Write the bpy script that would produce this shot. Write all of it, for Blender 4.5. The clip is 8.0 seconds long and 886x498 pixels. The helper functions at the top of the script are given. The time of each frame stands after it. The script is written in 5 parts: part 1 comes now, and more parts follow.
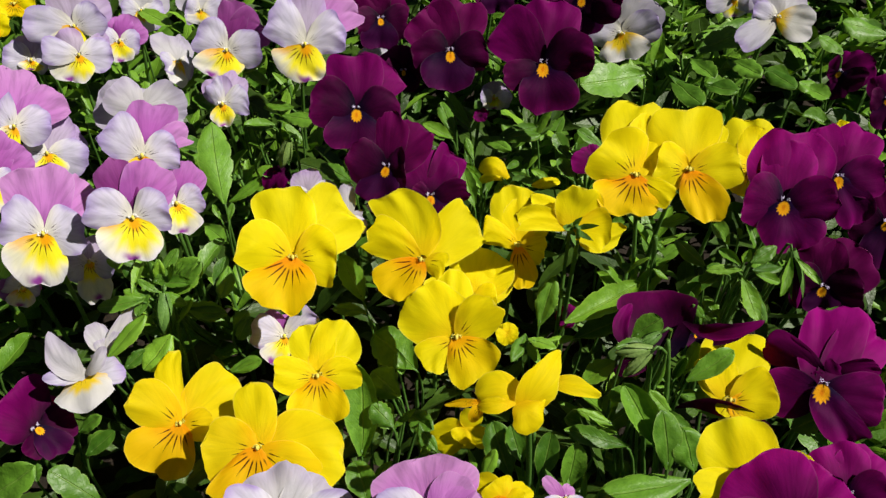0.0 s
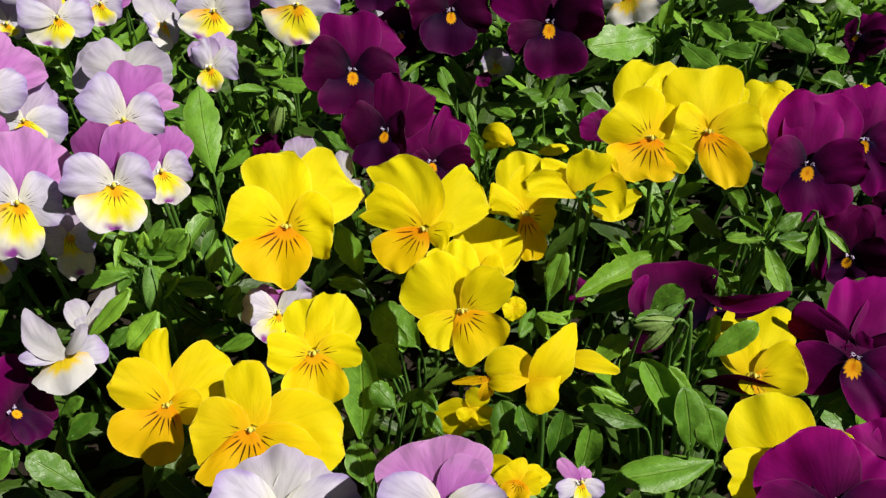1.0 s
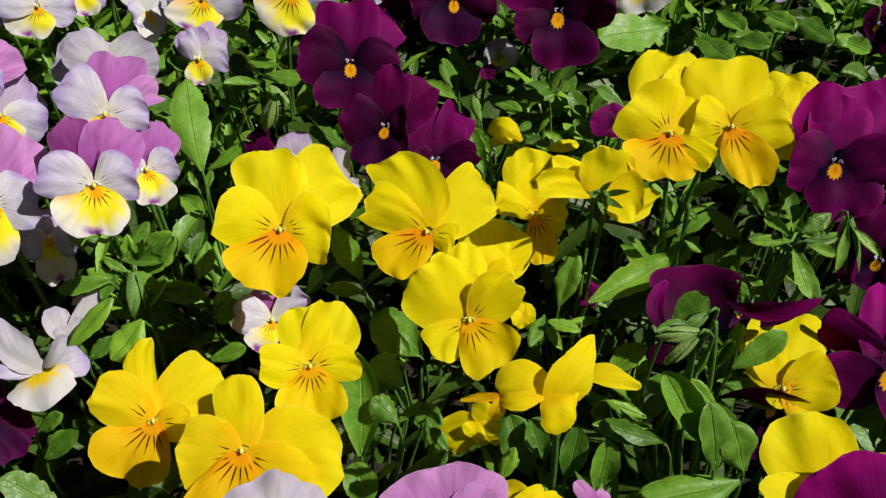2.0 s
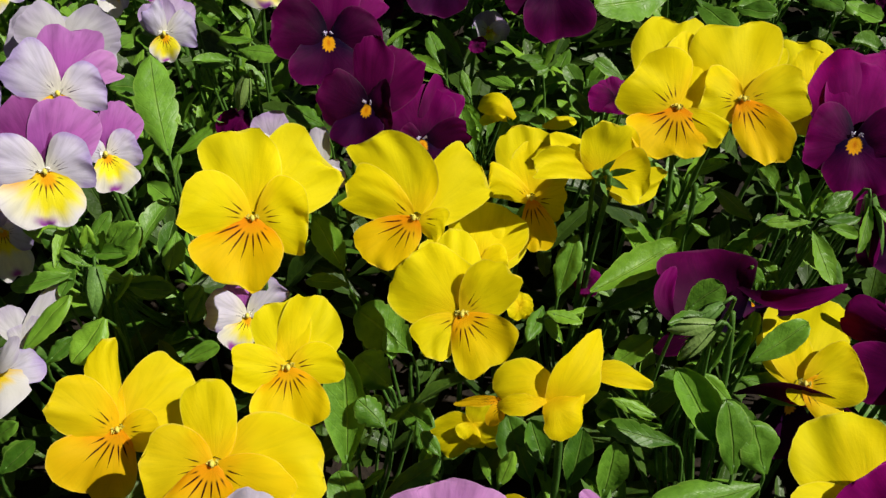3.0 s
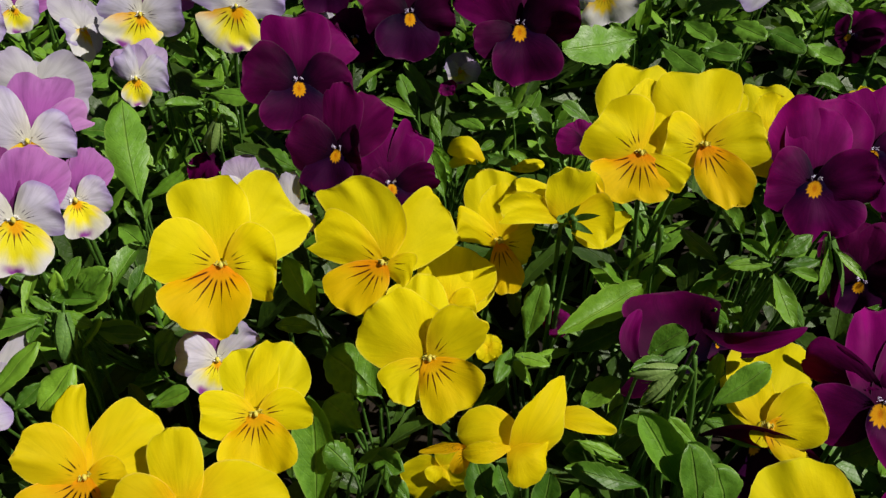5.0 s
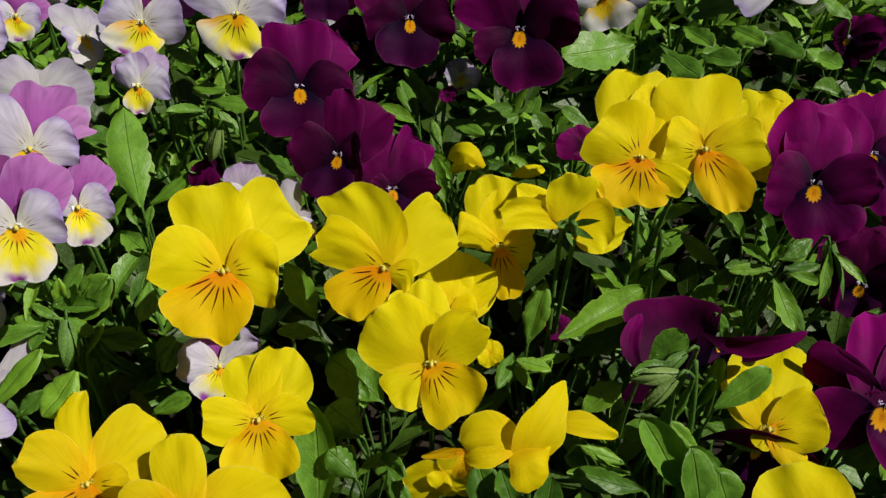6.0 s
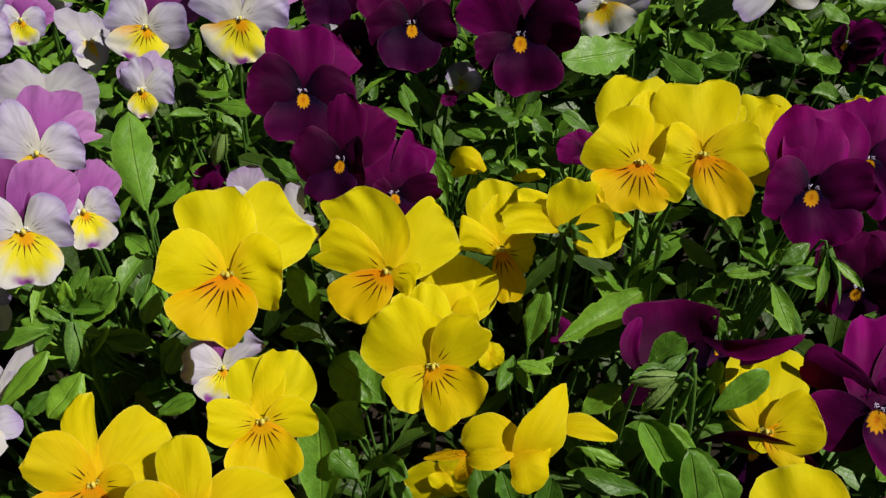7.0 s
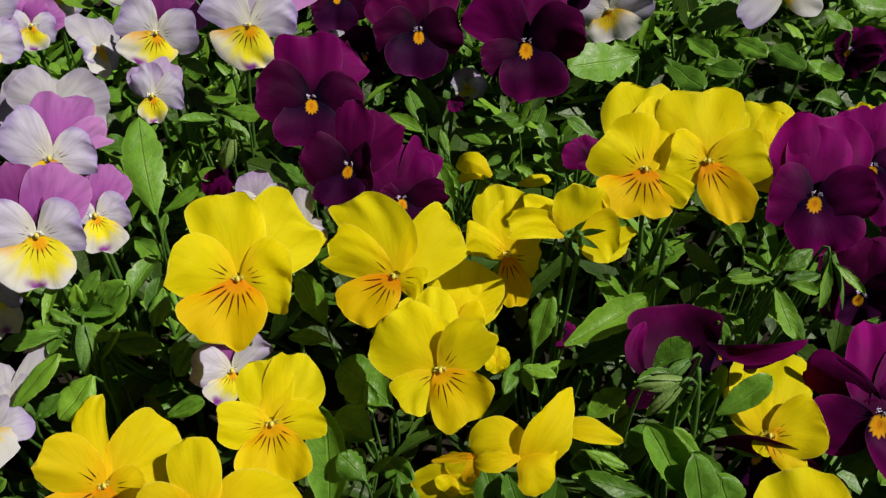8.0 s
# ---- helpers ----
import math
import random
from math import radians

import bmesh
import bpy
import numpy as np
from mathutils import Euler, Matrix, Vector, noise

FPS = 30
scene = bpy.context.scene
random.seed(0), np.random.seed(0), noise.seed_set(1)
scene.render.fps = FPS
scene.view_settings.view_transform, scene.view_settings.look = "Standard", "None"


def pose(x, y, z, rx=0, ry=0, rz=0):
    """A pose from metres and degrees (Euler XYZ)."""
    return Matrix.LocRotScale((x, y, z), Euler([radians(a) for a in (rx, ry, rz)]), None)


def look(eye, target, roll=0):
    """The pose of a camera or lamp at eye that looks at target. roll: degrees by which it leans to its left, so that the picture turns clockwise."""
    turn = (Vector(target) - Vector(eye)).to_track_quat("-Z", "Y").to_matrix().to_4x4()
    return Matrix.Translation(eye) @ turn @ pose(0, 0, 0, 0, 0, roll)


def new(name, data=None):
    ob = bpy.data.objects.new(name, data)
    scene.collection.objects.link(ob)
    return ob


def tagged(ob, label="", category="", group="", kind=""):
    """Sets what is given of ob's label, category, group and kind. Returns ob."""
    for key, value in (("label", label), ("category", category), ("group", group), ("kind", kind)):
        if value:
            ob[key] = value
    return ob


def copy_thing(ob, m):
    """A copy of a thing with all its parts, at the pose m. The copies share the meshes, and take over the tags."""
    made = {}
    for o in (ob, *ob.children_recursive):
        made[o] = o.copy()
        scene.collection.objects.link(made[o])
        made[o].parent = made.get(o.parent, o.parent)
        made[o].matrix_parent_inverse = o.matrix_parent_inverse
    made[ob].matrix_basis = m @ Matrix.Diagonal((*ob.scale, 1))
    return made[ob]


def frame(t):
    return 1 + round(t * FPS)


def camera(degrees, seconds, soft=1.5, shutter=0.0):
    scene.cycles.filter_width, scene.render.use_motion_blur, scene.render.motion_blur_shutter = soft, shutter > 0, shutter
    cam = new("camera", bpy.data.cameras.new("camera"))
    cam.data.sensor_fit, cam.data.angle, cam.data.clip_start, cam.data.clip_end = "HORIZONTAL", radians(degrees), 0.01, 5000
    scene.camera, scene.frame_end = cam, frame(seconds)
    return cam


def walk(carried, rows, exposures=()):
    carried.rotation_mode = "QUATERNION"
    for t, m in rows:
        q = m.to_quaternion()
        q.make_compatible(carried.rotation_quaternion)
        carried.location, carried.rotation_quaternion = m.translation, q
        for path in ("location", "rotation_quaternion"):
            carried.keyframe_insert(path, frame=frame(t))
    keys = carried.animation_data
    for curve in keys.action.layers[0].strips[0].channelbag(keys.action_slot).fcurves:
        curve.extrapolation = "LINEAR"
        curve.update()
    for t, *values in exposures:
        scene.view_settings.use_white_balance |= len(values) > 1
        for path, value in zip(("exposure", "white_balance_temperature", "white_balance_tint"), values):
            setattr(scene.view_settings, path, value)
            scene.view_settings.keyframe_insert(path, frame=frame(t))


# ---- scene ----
cam = camera(52.6, 8.0, soft=1.4)
METRES, EYE, TILT, LEAN, TURN = 0.13, 0.42, -45.0, 0.0, 0.0
ROWS = [
    (0.0, 0.0, 0.0, 0.0, -0.0, 0.0, -0.0),
    (0.5, -0.0076, 0.0691, -0.0248, -0.34, -0.2, 0.48),
    (1.0, -0.0375, 0.1871, -0.0488, -0.51, -0.99, 0.31),
    (1.5, -0.0631, 0.292, -0.0361, -0.68, -1.29, 0.3),
    (3.0, -0.0613, 0.5906, -0.0208, -1.55, -2.38, 1.23),
    (3.5, -0.0419, 0.7167, -0.0253, -2.58, -3.46, 1.78),
    (4.0, -0.0623, 0.6702, 0.0164, -2.95, -3.79, 2.02),
    (4.5, -0.0233, 0.5811, 0.021, -2.74, -1.47, 1.39),
    (6.0, -0.026, 0.5553, 0.0278, -2.7, -0.34, 1.72),
    (6.5, -0.0294, 0.5502, 0.0274, -2.76, -0.39, 1.73),
    (7.0, -0.0332, 0.5266, 0.0384, -2.73, -0.34, 1.63),
    (7.5, -0.0445, 0.5042, 0.0452, -2.62, -0.2, 1.57),
    (8.0, -0.0489, 0.4985, 0.0444, -2.61, -0.15, 1.46),
]
walk(cam, [(t, pose(0, 0, EYE, TILT, LEAN, TURN) @ pose(METRES * x, METRES * y, METRES * z, 90 + pitch, roll, yaw)) for t, x, y, z, yaw, pitch, roll in ROWS],
     [(0.0, 0.34), (0.7, 0.41), (1.0, 0.40), (1.5, 0.26), (3.7, 0.20), (4.5, 0.07), (5.9, -0.05), (6.5, -0.07), (8.0, -0.02)])

# ---- light ----
SUN_AZ, SUN_EL = 99.0, 52.0          # degrees clockwise from +y, and above the horizon
world = bpy.data.worlds.new("sky")
scene.world = world
world.use_nodes = True
sky = world.node_tree.nodes.new("ShaderNodeTexSky")
sky.sky_type, sky.sun_disc = "NISHITA", False
sky.sun_elevation, sky.sun_rotation = radians(SUN_EL), radians(SUN_AZ)
world.node_tree.links.new(sky.outputs[0], world.node_tree.nodes["Background"].inputs[0])
world.node_tree.nodes["Background"].inputs[1].default_value = 0.009
sun = new("sun", bpy.data.lights.new("sun", "SUN"))
sun.data.energy, sun.data.angle, sun.data.color = 5.0, radians(0.53), (1.0, 0.94, 0.84)
sun_way = Vector((math.sin(radians(SUN_AZ)) * math.cos(radians(SUN_EL)), math.cos(radians(SUN_AZ)) * math.cos(radians(SUN_EL)), math.sin(radians(SUN_EL))))
sun.matrix_world = look(sun_way * 5, (0, 0, 0))


# ---- materials ----
class Net:
    """Short hand for node trees."""

    def __init__(self, name):
        self.mat = bpy.data.materials.new(name)
        self.mat.use_nodes = True
        self.tree = self.mat.node_tree
        self.tree.nodes.clear()
        self.out = self.node("ShaderNodeOutputMaterial")

    def node(self, kind, **values):
        n = self.tree.nodes.new(kind)
        for key, value in values.items():
            setattr(n, key, value)
        return n

    def put(self, socket, value):
        if isinstance(value, bpy.types.NodeSocket):
            self.tree.links.new(value, socket)
        elif value is not None:
            socket.default_value = value

    def math(self, op, a, b=0.0, c=None, clamp=False):
        n = self.node("ShaderNodeMath", operation=op, use_clamp=clamp)
        self.put(n.inputs[0], a)
        self.put(n.inputs[1], b)
        self.put(n.inputs[2], c)
        return n.outputs[0]

    def step(self, x, lo, hi):
        """Smooth step from 0 at lo to 1 at hi; lo may lie above hi."""
        n = self.node("ShaderNodeMapRange", interpolation_type="SMOOTHSTEP")
        self.put(n.inputs[0], x)
        self.put(n.inputs[1], lo)
        self.put(n.inputs[2], hi)
        return n.outputs[0]

    def mix(self, fac, a, b, blend="MIX"):
        n = self.node("ShaderNodeMix", data_type="RGBA", blend_type=blend)
        self.put(n.inputs[0], fac)
        self.put(n.inputs[6], (*a, 1) if isinstance(a, tuple) else a)
        self.put(n.inputs[7], (*b, 1) if isinstance(b, tuple) else b)
        return n.outputs[2]

    def noise(self, scale, detail=2.0, vector=None, out=0):
        n = self.node("ShaderNodeTexNoise")
        n.inputs["Scale"].default_value, n.inputs["Detail"].default_value = scale, detail
        if vector is None:
            vector = self.node("ShaderNodeTexCoord").outputs["Object"]
        self.put(n.inputs["Vector"], vector)
        return n.outputs[out]

    def uv(self):
        n = self.node("ShaderNodeSeparateXYZ")
        self.put(n.inputs[0], self.node("ShaderNodeUVMap", uv_map="UVMap").outputs[0])
        return n.outputs[0], self.math("MULTIPLY_ADD", n.outputs[1], 2.0, -1.0)

    def vec(self, x, y, z=0.0):
        n = self.node("ShaderNodeCombineXYZ")
        for socket, value in zip(n.inputs, (x, y, z)):
            self.put(socket, value)
        return n.outputs[0]

    def bump(self, height, strength, distance):
        n = self.node("ShaderNodeBump")
        n.inputs["Strength"].default_value, n.inputs["Distance"].default_value = strength, distance
        self.put(n.inputs["Height"], height)
        return n.outputs[0]

    def finish(self, colour, rough=0.5, normal=None, thin=0.0, thin_tint=(1, 1, 1), sheen=0.0, spec=0.3):
        p = self.node("ShaderNodeBsdfPrincipled")
        self.put(p.inputs["Base Color"], colour)
        self.put(p.inputs["Roughness"], rough)
        self.put(p.inputs["Normal"], normal)
        p.inputs["Specular IOR Level"].default_value = spec
        p.inputs["Sheen Weight"].default_value = sheen
        shader = p.outputs[0]
        if thin:
            tr = self.node("ShaderNodeBsdfTranslucent")
            self.put(tr.inputs[0], self.mix(1.0, colour, thin_tint, "MULTIPLY"))
            self.put(tr.inputs[1], normal)
            m = self.node("ShaderNodeMixShader")
            m.inputs[0].default_value = thin
            self.tree.links.new(shader, m.inputs[1])
            self.tree.links.new(tr.outputs[0], m.inputs[2])
            shader = m.outputs[0]
        self.tree.links.new(shader, self.out.inputs[0])
        return self.mat


def petal_material(name, inner, body, rim, rim_at=0.75, tip=None, patch=None, patch_at=(0.0, -0.2, 2.0, 2.4), soft=0.14, core=None, lines=0.0, line_colour=(0.04, 0.004, 0.003), line_end=0.5,
                   gap=0.31, broad=0.72, thin=0.25, vein=0.085, rough=0.6, spec=0.07, edge_light=0.12):
    """A petal: inner colour at the claw, body, rim along the edge; tip: spot at the end; patch: throat patch, at x, y and of half-sizes in millimetres, with its
    core; lines: dark guides that fan out from the throat, gap radians apart."""
    n = Net(name)
    u, v = n.uv()
    place = n.node("ShaderNodeTexCoord").outputs["Object"]
    flat = n.node("ShaderNodeSeparateXYZ")
    n.put(flat.inputs[0], n.node("ShaderNodeUVMap", uv_map="Plane").outputs[0])
    x, y = flat.outputs[0], flat.outputs[1]
    rnd = n.node("ShaderNodeObjectInfo").outputs["Random"]
    wob = n.math("SUBTRACT", n.noise(160, 3, place), 0.5)
    uu = n.math("MULTIPLY_ADD", wob, 0.30, u)
    va = n.math("ABSOLUTE", v)
    reach = n.math("SQRT", n.math("ADD", n.math("MULTIPLY", x, x), n.math("MULTIPLY", y, y)))
    way = n.math("ARCTAN2", y, x)
    # fine rays that fan out from the claw
    ray = n.noise(1.0, 3, n.vec(n.math("MULTIPLY", u, 2.5), n.math("MULTIPLY", way, 9.0), n.math("MULTIPLY", rnd, 9.0)))
    col = n.mix(n.step(uu, 0.05, 0.5), inner, body)
    edge = n.math("MAXIMUM", uu, n.math("MULTIPLY", n.math("MULTIPLY_ADD", wob, 0.3, va), n.step(u, 0.15, 0.6)))
    col = n.mix(n.step(edge, rim_at - 0.25, rim_at + 0.25), col, rim)
    col = n.mix(n.math("MULTIPLY", n.step(ray, 0.40, 0.75), vein * 2), col, n.mix(0.5, col, (0.0, 0.0, 0.0)))
    col = n.mix(n.math("MULTIPLY", n.step(n.noise(60, 2, place), 0.45, 0.8), 0.25), col, n.mix(1.0, col, rim, "MULTIPLY"))
    if patch:
        cx, cy, rx, ry = patch_at
        saw = n.math("MULTIPLY", n.math("ABSOLUTE", n.math("SUBTRACT", n.math("FRACT", n.math("MULTIPLY_ADD", way, 2.4, n.math("MULTIPLY", rnd, 5.0))), 0.5)), 2.0)
        teeth = n.math("MULTIPLY_ADD", n.noise(1.0, 1, n.vec(n.math("MULTIPLY", way, 5.0), n.math("MULTIPLY", rnd, 20.0))), 0.35, n.math("MULTIPLY", saw, n.math("MULTIPLY", n.step(y, 0.5, -2.0), 0.34)))

        def oval(ax, ay, bx, by):
            px, py = n.math("MULTIPLY", n.math("SUBTRACT", x, ax), 1 / bx), n.math("MULTIPLY", n.math("SUBTRACT", y, ay), 1 / by)
            return n.math("MULTIPLY_ADD", n.math("SUBTRACT", teeth, 0.28), -0.9, n.math("SQRT", n.math("ADD", n.math("MULTIPLY", px, px), n.math("MULTIPLY", py, py))))
        col = n.mix(n.step(oval(cx, cy, rx, ry), 1 + soft, 1 - soft), col, patch)
        if core:
            col = n.mix(n.step(oval(cx, cy * 0.3, rx * 0.32, ry * 0.45), 1.4, 0.4), col, core)
    if tip:
        spot = n.math("MULTIPLY", n.step(uu, 0.70, 0.90), n.step(n.math("MULTIPLY_ADD", wob, 0.5, va), 0.5, 0.15))
        col = n.mix(spot, col, tip)
    if lines:
        k = n.math("MULTIPLY_ADD", n.math("SUBTRACT", n.noise(110, 2, place), 0.5), 0.35, n.math("MULTIPLY_ADD", way, 1 / gap, n.math("MULTIPLY_ADD", rnd, 3.0, 40.0)))
        f = n.math("MULTIPLY", n.math("ABSOLUTE", n.math("SUBTRACT", n.math("FRACT", k), 0.5)), gap)
        each = n.noise(1.0, 1, n.vec(n.math("MULTIPLY", n.math("FLOOR", k), 7.3), n.math("MULTIPLY", rnd, 30.0)))
        end = n.math("MULTIPLY_ADD", n.math("SUBTRACT", each, 0.5), 9.0, n.math("MULTIPLY_ADD", va, -3.0, line_end * 20))
        wide = n.math("MULTIPLY_ADD", n.step(reach, end, n.math("SUBTRACT", end, 5.0)), 0.27, 0.0)
        on = n.step(n.math("MULTIPLY", f, reach), wide, n.math("MULTIPLY", wide, 0.55))
        on = n.math("MULTIPLY", on, n.math("MULTIPLY", n.step(reach, 3.0, 4.2), n.step(va, broad + 0.08, broad - 0.08)))
        col = n.mix(n.math("MULTIPLY", on, lines), col, line_colour)
    fine = n.noise(1.0, 2, n.vec(n.math("MULTIPLY", u, 4.0), n.math("MULTIPLY", way, 26.0), n.math("MULTIPLY", rnd, 5.0)))
    col = n.mix(n.math("MULTIPLY", n.step(fine, 0.5, 0.8), vein), col, n.mix(0.6, col, (0.0, 0.0, 0.0)))
    # outermost edge whitened, in place of light shining through it
    col = n.mix(n.math("MULTIPLY", n.step(n.math("MAXIMUM", u, va), 0.955, 1.0), edge_light), col, n.mix(0.5, col, (1.0, 1.0, 1.0)))
    high = n.math("MULTIPLY_ADD", n.noise(900, 2, place), 0.2, n.math("MULTIPLY_ADD", fine, 0.30, n.math("MULTIPLY", ray, 0.50)))
    crumple = n.noise(210, 3, place)
    return n.finish(col, rough, n.bump(n.math("MULTIPLY_ADD", crumple, 0.6, high), 0.36, 0.0005), thin, (1, 1, 1), 0.0, spec)


YEL, DEEP = (0.90, 0.775, 0.004), (0.92, 0.69, 0.003)
MATS = {
    "YELLOW": (petal_material("yellow_upper_petal", (0.88, 0.68, 0.006), YEL, (0.91, 0.80, 0.006), thin=0.46),
               petal_material("yellow_side_petal", (0.88, 0.64, 0.008), YEL, YEL, gap=0.29, broad=0.30, line_colour=(0.085, 0.013, 0.003), lines=1.0, line_end=0.42, thin=0.46),
               petal_material("yellow_lower_petal", (0.91, 0.46, 0.003), DEEP, (0.92, 0.75, 0.004), rim_at=0.85, line_colour=(0.085, 0.013, 0.003), lines=1.0, line_end=0.54, thin=0.46)),
    "PURPLE": (petal_material("purple_upper_petal", (0.026, 0.001, 0.018), (0.108, 0.001, 0.066), (0.190, 0.002, 0.120), thin=0.34, vein=0.2, edge_light=0.04, spec=0.05),
               petal_material("purple_side_petal", (0.005, 0.001, 0.011), (0.046, 0.001, 0.030), (0.120, 0.002, 0.072), rim_at=0.88, thin=0.28, vein=0.2, edge_light=0.04, spec=0.05),
               petal_material("purple_lower_petal", (0.006, 0.001, 0.020), (0.050, 0.001, 0.037), (0.130, 0.002, 0.080), rim_at=0.88, patch=(0.84, 0.38, 0.008), core=(0.70, 0.22, 0.004), thin=0.25, vein=0.2, edge_light=0.04, spec=0.05)),
    "LILAC": (petal_material("lilac_upper_petal", (0.20, 0.03, 0.22), (0.38, 0.098, 0.40), (0.46, 0.17, 0.50), thin=0.32, vein=0.26),
              petal_material("pale_side_petal", (0.70, 0.69, 0.60), (0.60, 0.58, 0.72), (0.34, 0.24, 0.57), rim_at=0.88, gap=0.29, broad=0.30, lines=0.95, line_end=0.36, line_colour=(0.03, 0.006, 0.04), thin=0.3, vein=0.20),
              petal_material("cream_lower_petal", (0.86, 0.42, 0.008), (0.76, 0.74, 0.56), (0.70, 0.68, 0.74), rim_at=0.78, tip=(0.30, 0.06, 0.36), patch=(0.88, 0.78, 0.02), patch_at=(0.0, -5.8, 7.2, 6.6), soft=0.50, core=(0.88, 0.40, 0.006), lines=0.95, line_end=0.46, line_colour=(0.08, 0.015, 0.008), thin=0.3, vein=0.13)),
}
# the purple petals again, brightened for flowers that tilt to the sun
MATS["SUNLIT"] = (petal_material("sunlit_magenta_upper_petal", (0.045, 0.001, 0.031), (0.172, 0.002, 0.104), (0.300, 0.003, 0.187), thin=0.34, vein=0.2, edge_light=0.04, spec=0.05),
                petal_material("sunlit_magenta_side_petal", (0.010, 0.001, 0.018), (0.095, 0.001, 0.062), (0.205, 0.002, 0.125), rim_at=0.84, thin=0.3, vein=0.2, edge_light=0.04, spec=0.05),
                petal_material("sunlit_magenta_lower_petal", (0.008, 0.001, 0.026), (0.085, 0.001, 0.062), (0.200, 0.002, 0.122), rim_at=0.84, patch=(0.84, 0.38, 0.008), core=(0.70, 0.22, 0.004), thin=0.3, vein=0.2, edge_light=0.04, spec=0.05))
# purple darkened for shaded and dark maroon flowers; NIGHT borrows its near-black petals
MATS["DARK_SHADED"] = (petal_material("dark_shaded_upper_petal", (0.020, 0.001, 0.014), (0.075, 0.001, 0.042), (0.125, 0.002, 0.072), thin=0.2, vein=0.2, edge_light=0.04, spec=0.05),
                petal_material("dark_shaded_side_petal", (0.008, 0.001, 0.010), (0.040, 0.001, 0.026), (0.085, 0.001, 0.050), rim_at=0.85, thin=0.2, vein=0.2, edge_light=0.04, spec=0.05),
                petal_material("dark_shaded_lower_petal", (0.006, 0.001, 0.016), (0.034, 0.002, 0.034), (0.070, 0.002, 0.052), rim_at=0.85, patch=(0.84, 0.38, 0.008), core=(0.70, 0.22, 0.004), thin=0.2, vein=0.2, edge_light=0.04, spec=0.05))
MATS["NIGHT"] = (MATS["PURPLE"][0], MATS["DARK_SHADED"][1], MATS["DARK_SHADED"][2])
MATS["GOLD"] = (petal_material("golden_upper_petal", (0.86, 0.60, 0.006), (0.90, 0.72, 0.004), (0.90, 0.76, 0.005), thin=0.46),
                petal_material("golden_side_petal", (0.88, 0.55, 0.005), (0.88, 0.68, 0.006), (0.88, 0.70, 0.007), gap=0.29, broad=0.30, lines=1.0, line_end=0.44, thin=0.50),
                petal_material("golden_lower_petal", (0.92, 0.42, 0.004), (0.93, 0.59, 0.005), (0.93, 0.64, 0.006), rim_at=0.85, lines=1.0, line_end=0.56, thin=0.50))
MATS["AMBER"] = (MATS["YELLOW"][0], MATS["YELLOW"][1],
                 petal_material("amber_lower_petal", (0.93, 0.36, 0.003), (0.94, 0.63, 0.003), (0.94, 0.69, 0.004), rim_at=0.85, line_colour=(0.085, 0.013, 0.003), lines=1.0, line_end=0.56, thin=0.46))
MATS["YSBACK"] = (MATS["GOLD"][0], MATS["GOLD"][0], MATS["GOLD"][2])
MATS["YBACK"] = (MATS["YELLOW"][0],) * 3
MATS["WHITE"] = (petal_material("white_upper_petal", (0.52, 0.51, 0.51), (0.54, 0.53, 0.58), (0.46, 0.42, 0.56), thin=0.32, vein=0.16), MATS["LILAC"][1],
                 petal_material("white_lower_petal", (0.80, 0.52, 0.02), (0.70, 0.69, 0.66), (0.69, 0.68, 0.72), patch=(0.86, 0.62, 0.02), patch_at=(0.0, -3.5, 4.5, 5.0), soft=0.4, core=(0.86, 0.36, 0.01), lines=0.5, line_end=0.34, thin=0.3))
MATS["LAVEN"] = (petal_material("lavender_upper_petal", (0.473, 0.413, 0.533), (0.499, 0.421, 0.585), (0.430, 0.310, 0.568), thin=0.32, vein=0.2), MATS["LILAC"][1], MATS["LILAC"][2])
MATS["PLUM"] = (petal_material("plum_upper_petal", (0.086, 0.010, 0.077), (0.189, 0.026, 0.172), (0.258, 0.060, 0.249), thin=0.32, vein=0.18), MATS["LILAC"][1], MATS["LILAC"][2])
MATS["WBACK"] = (MATS["WHITE"][0],) * 3
MATS["PINK"] = (petal_material("pink_upper_petal", (0.34, 0.09, 0.37), (0.49, 0.18, 0.52), (0.54, 0.25, 0.57), thin=0.3, vein=0.26), MATS["LILAC"][1], MATS["LILAC"][2])
MATS["PBACK"] = (MATS["PURPLE"][0],) * 3


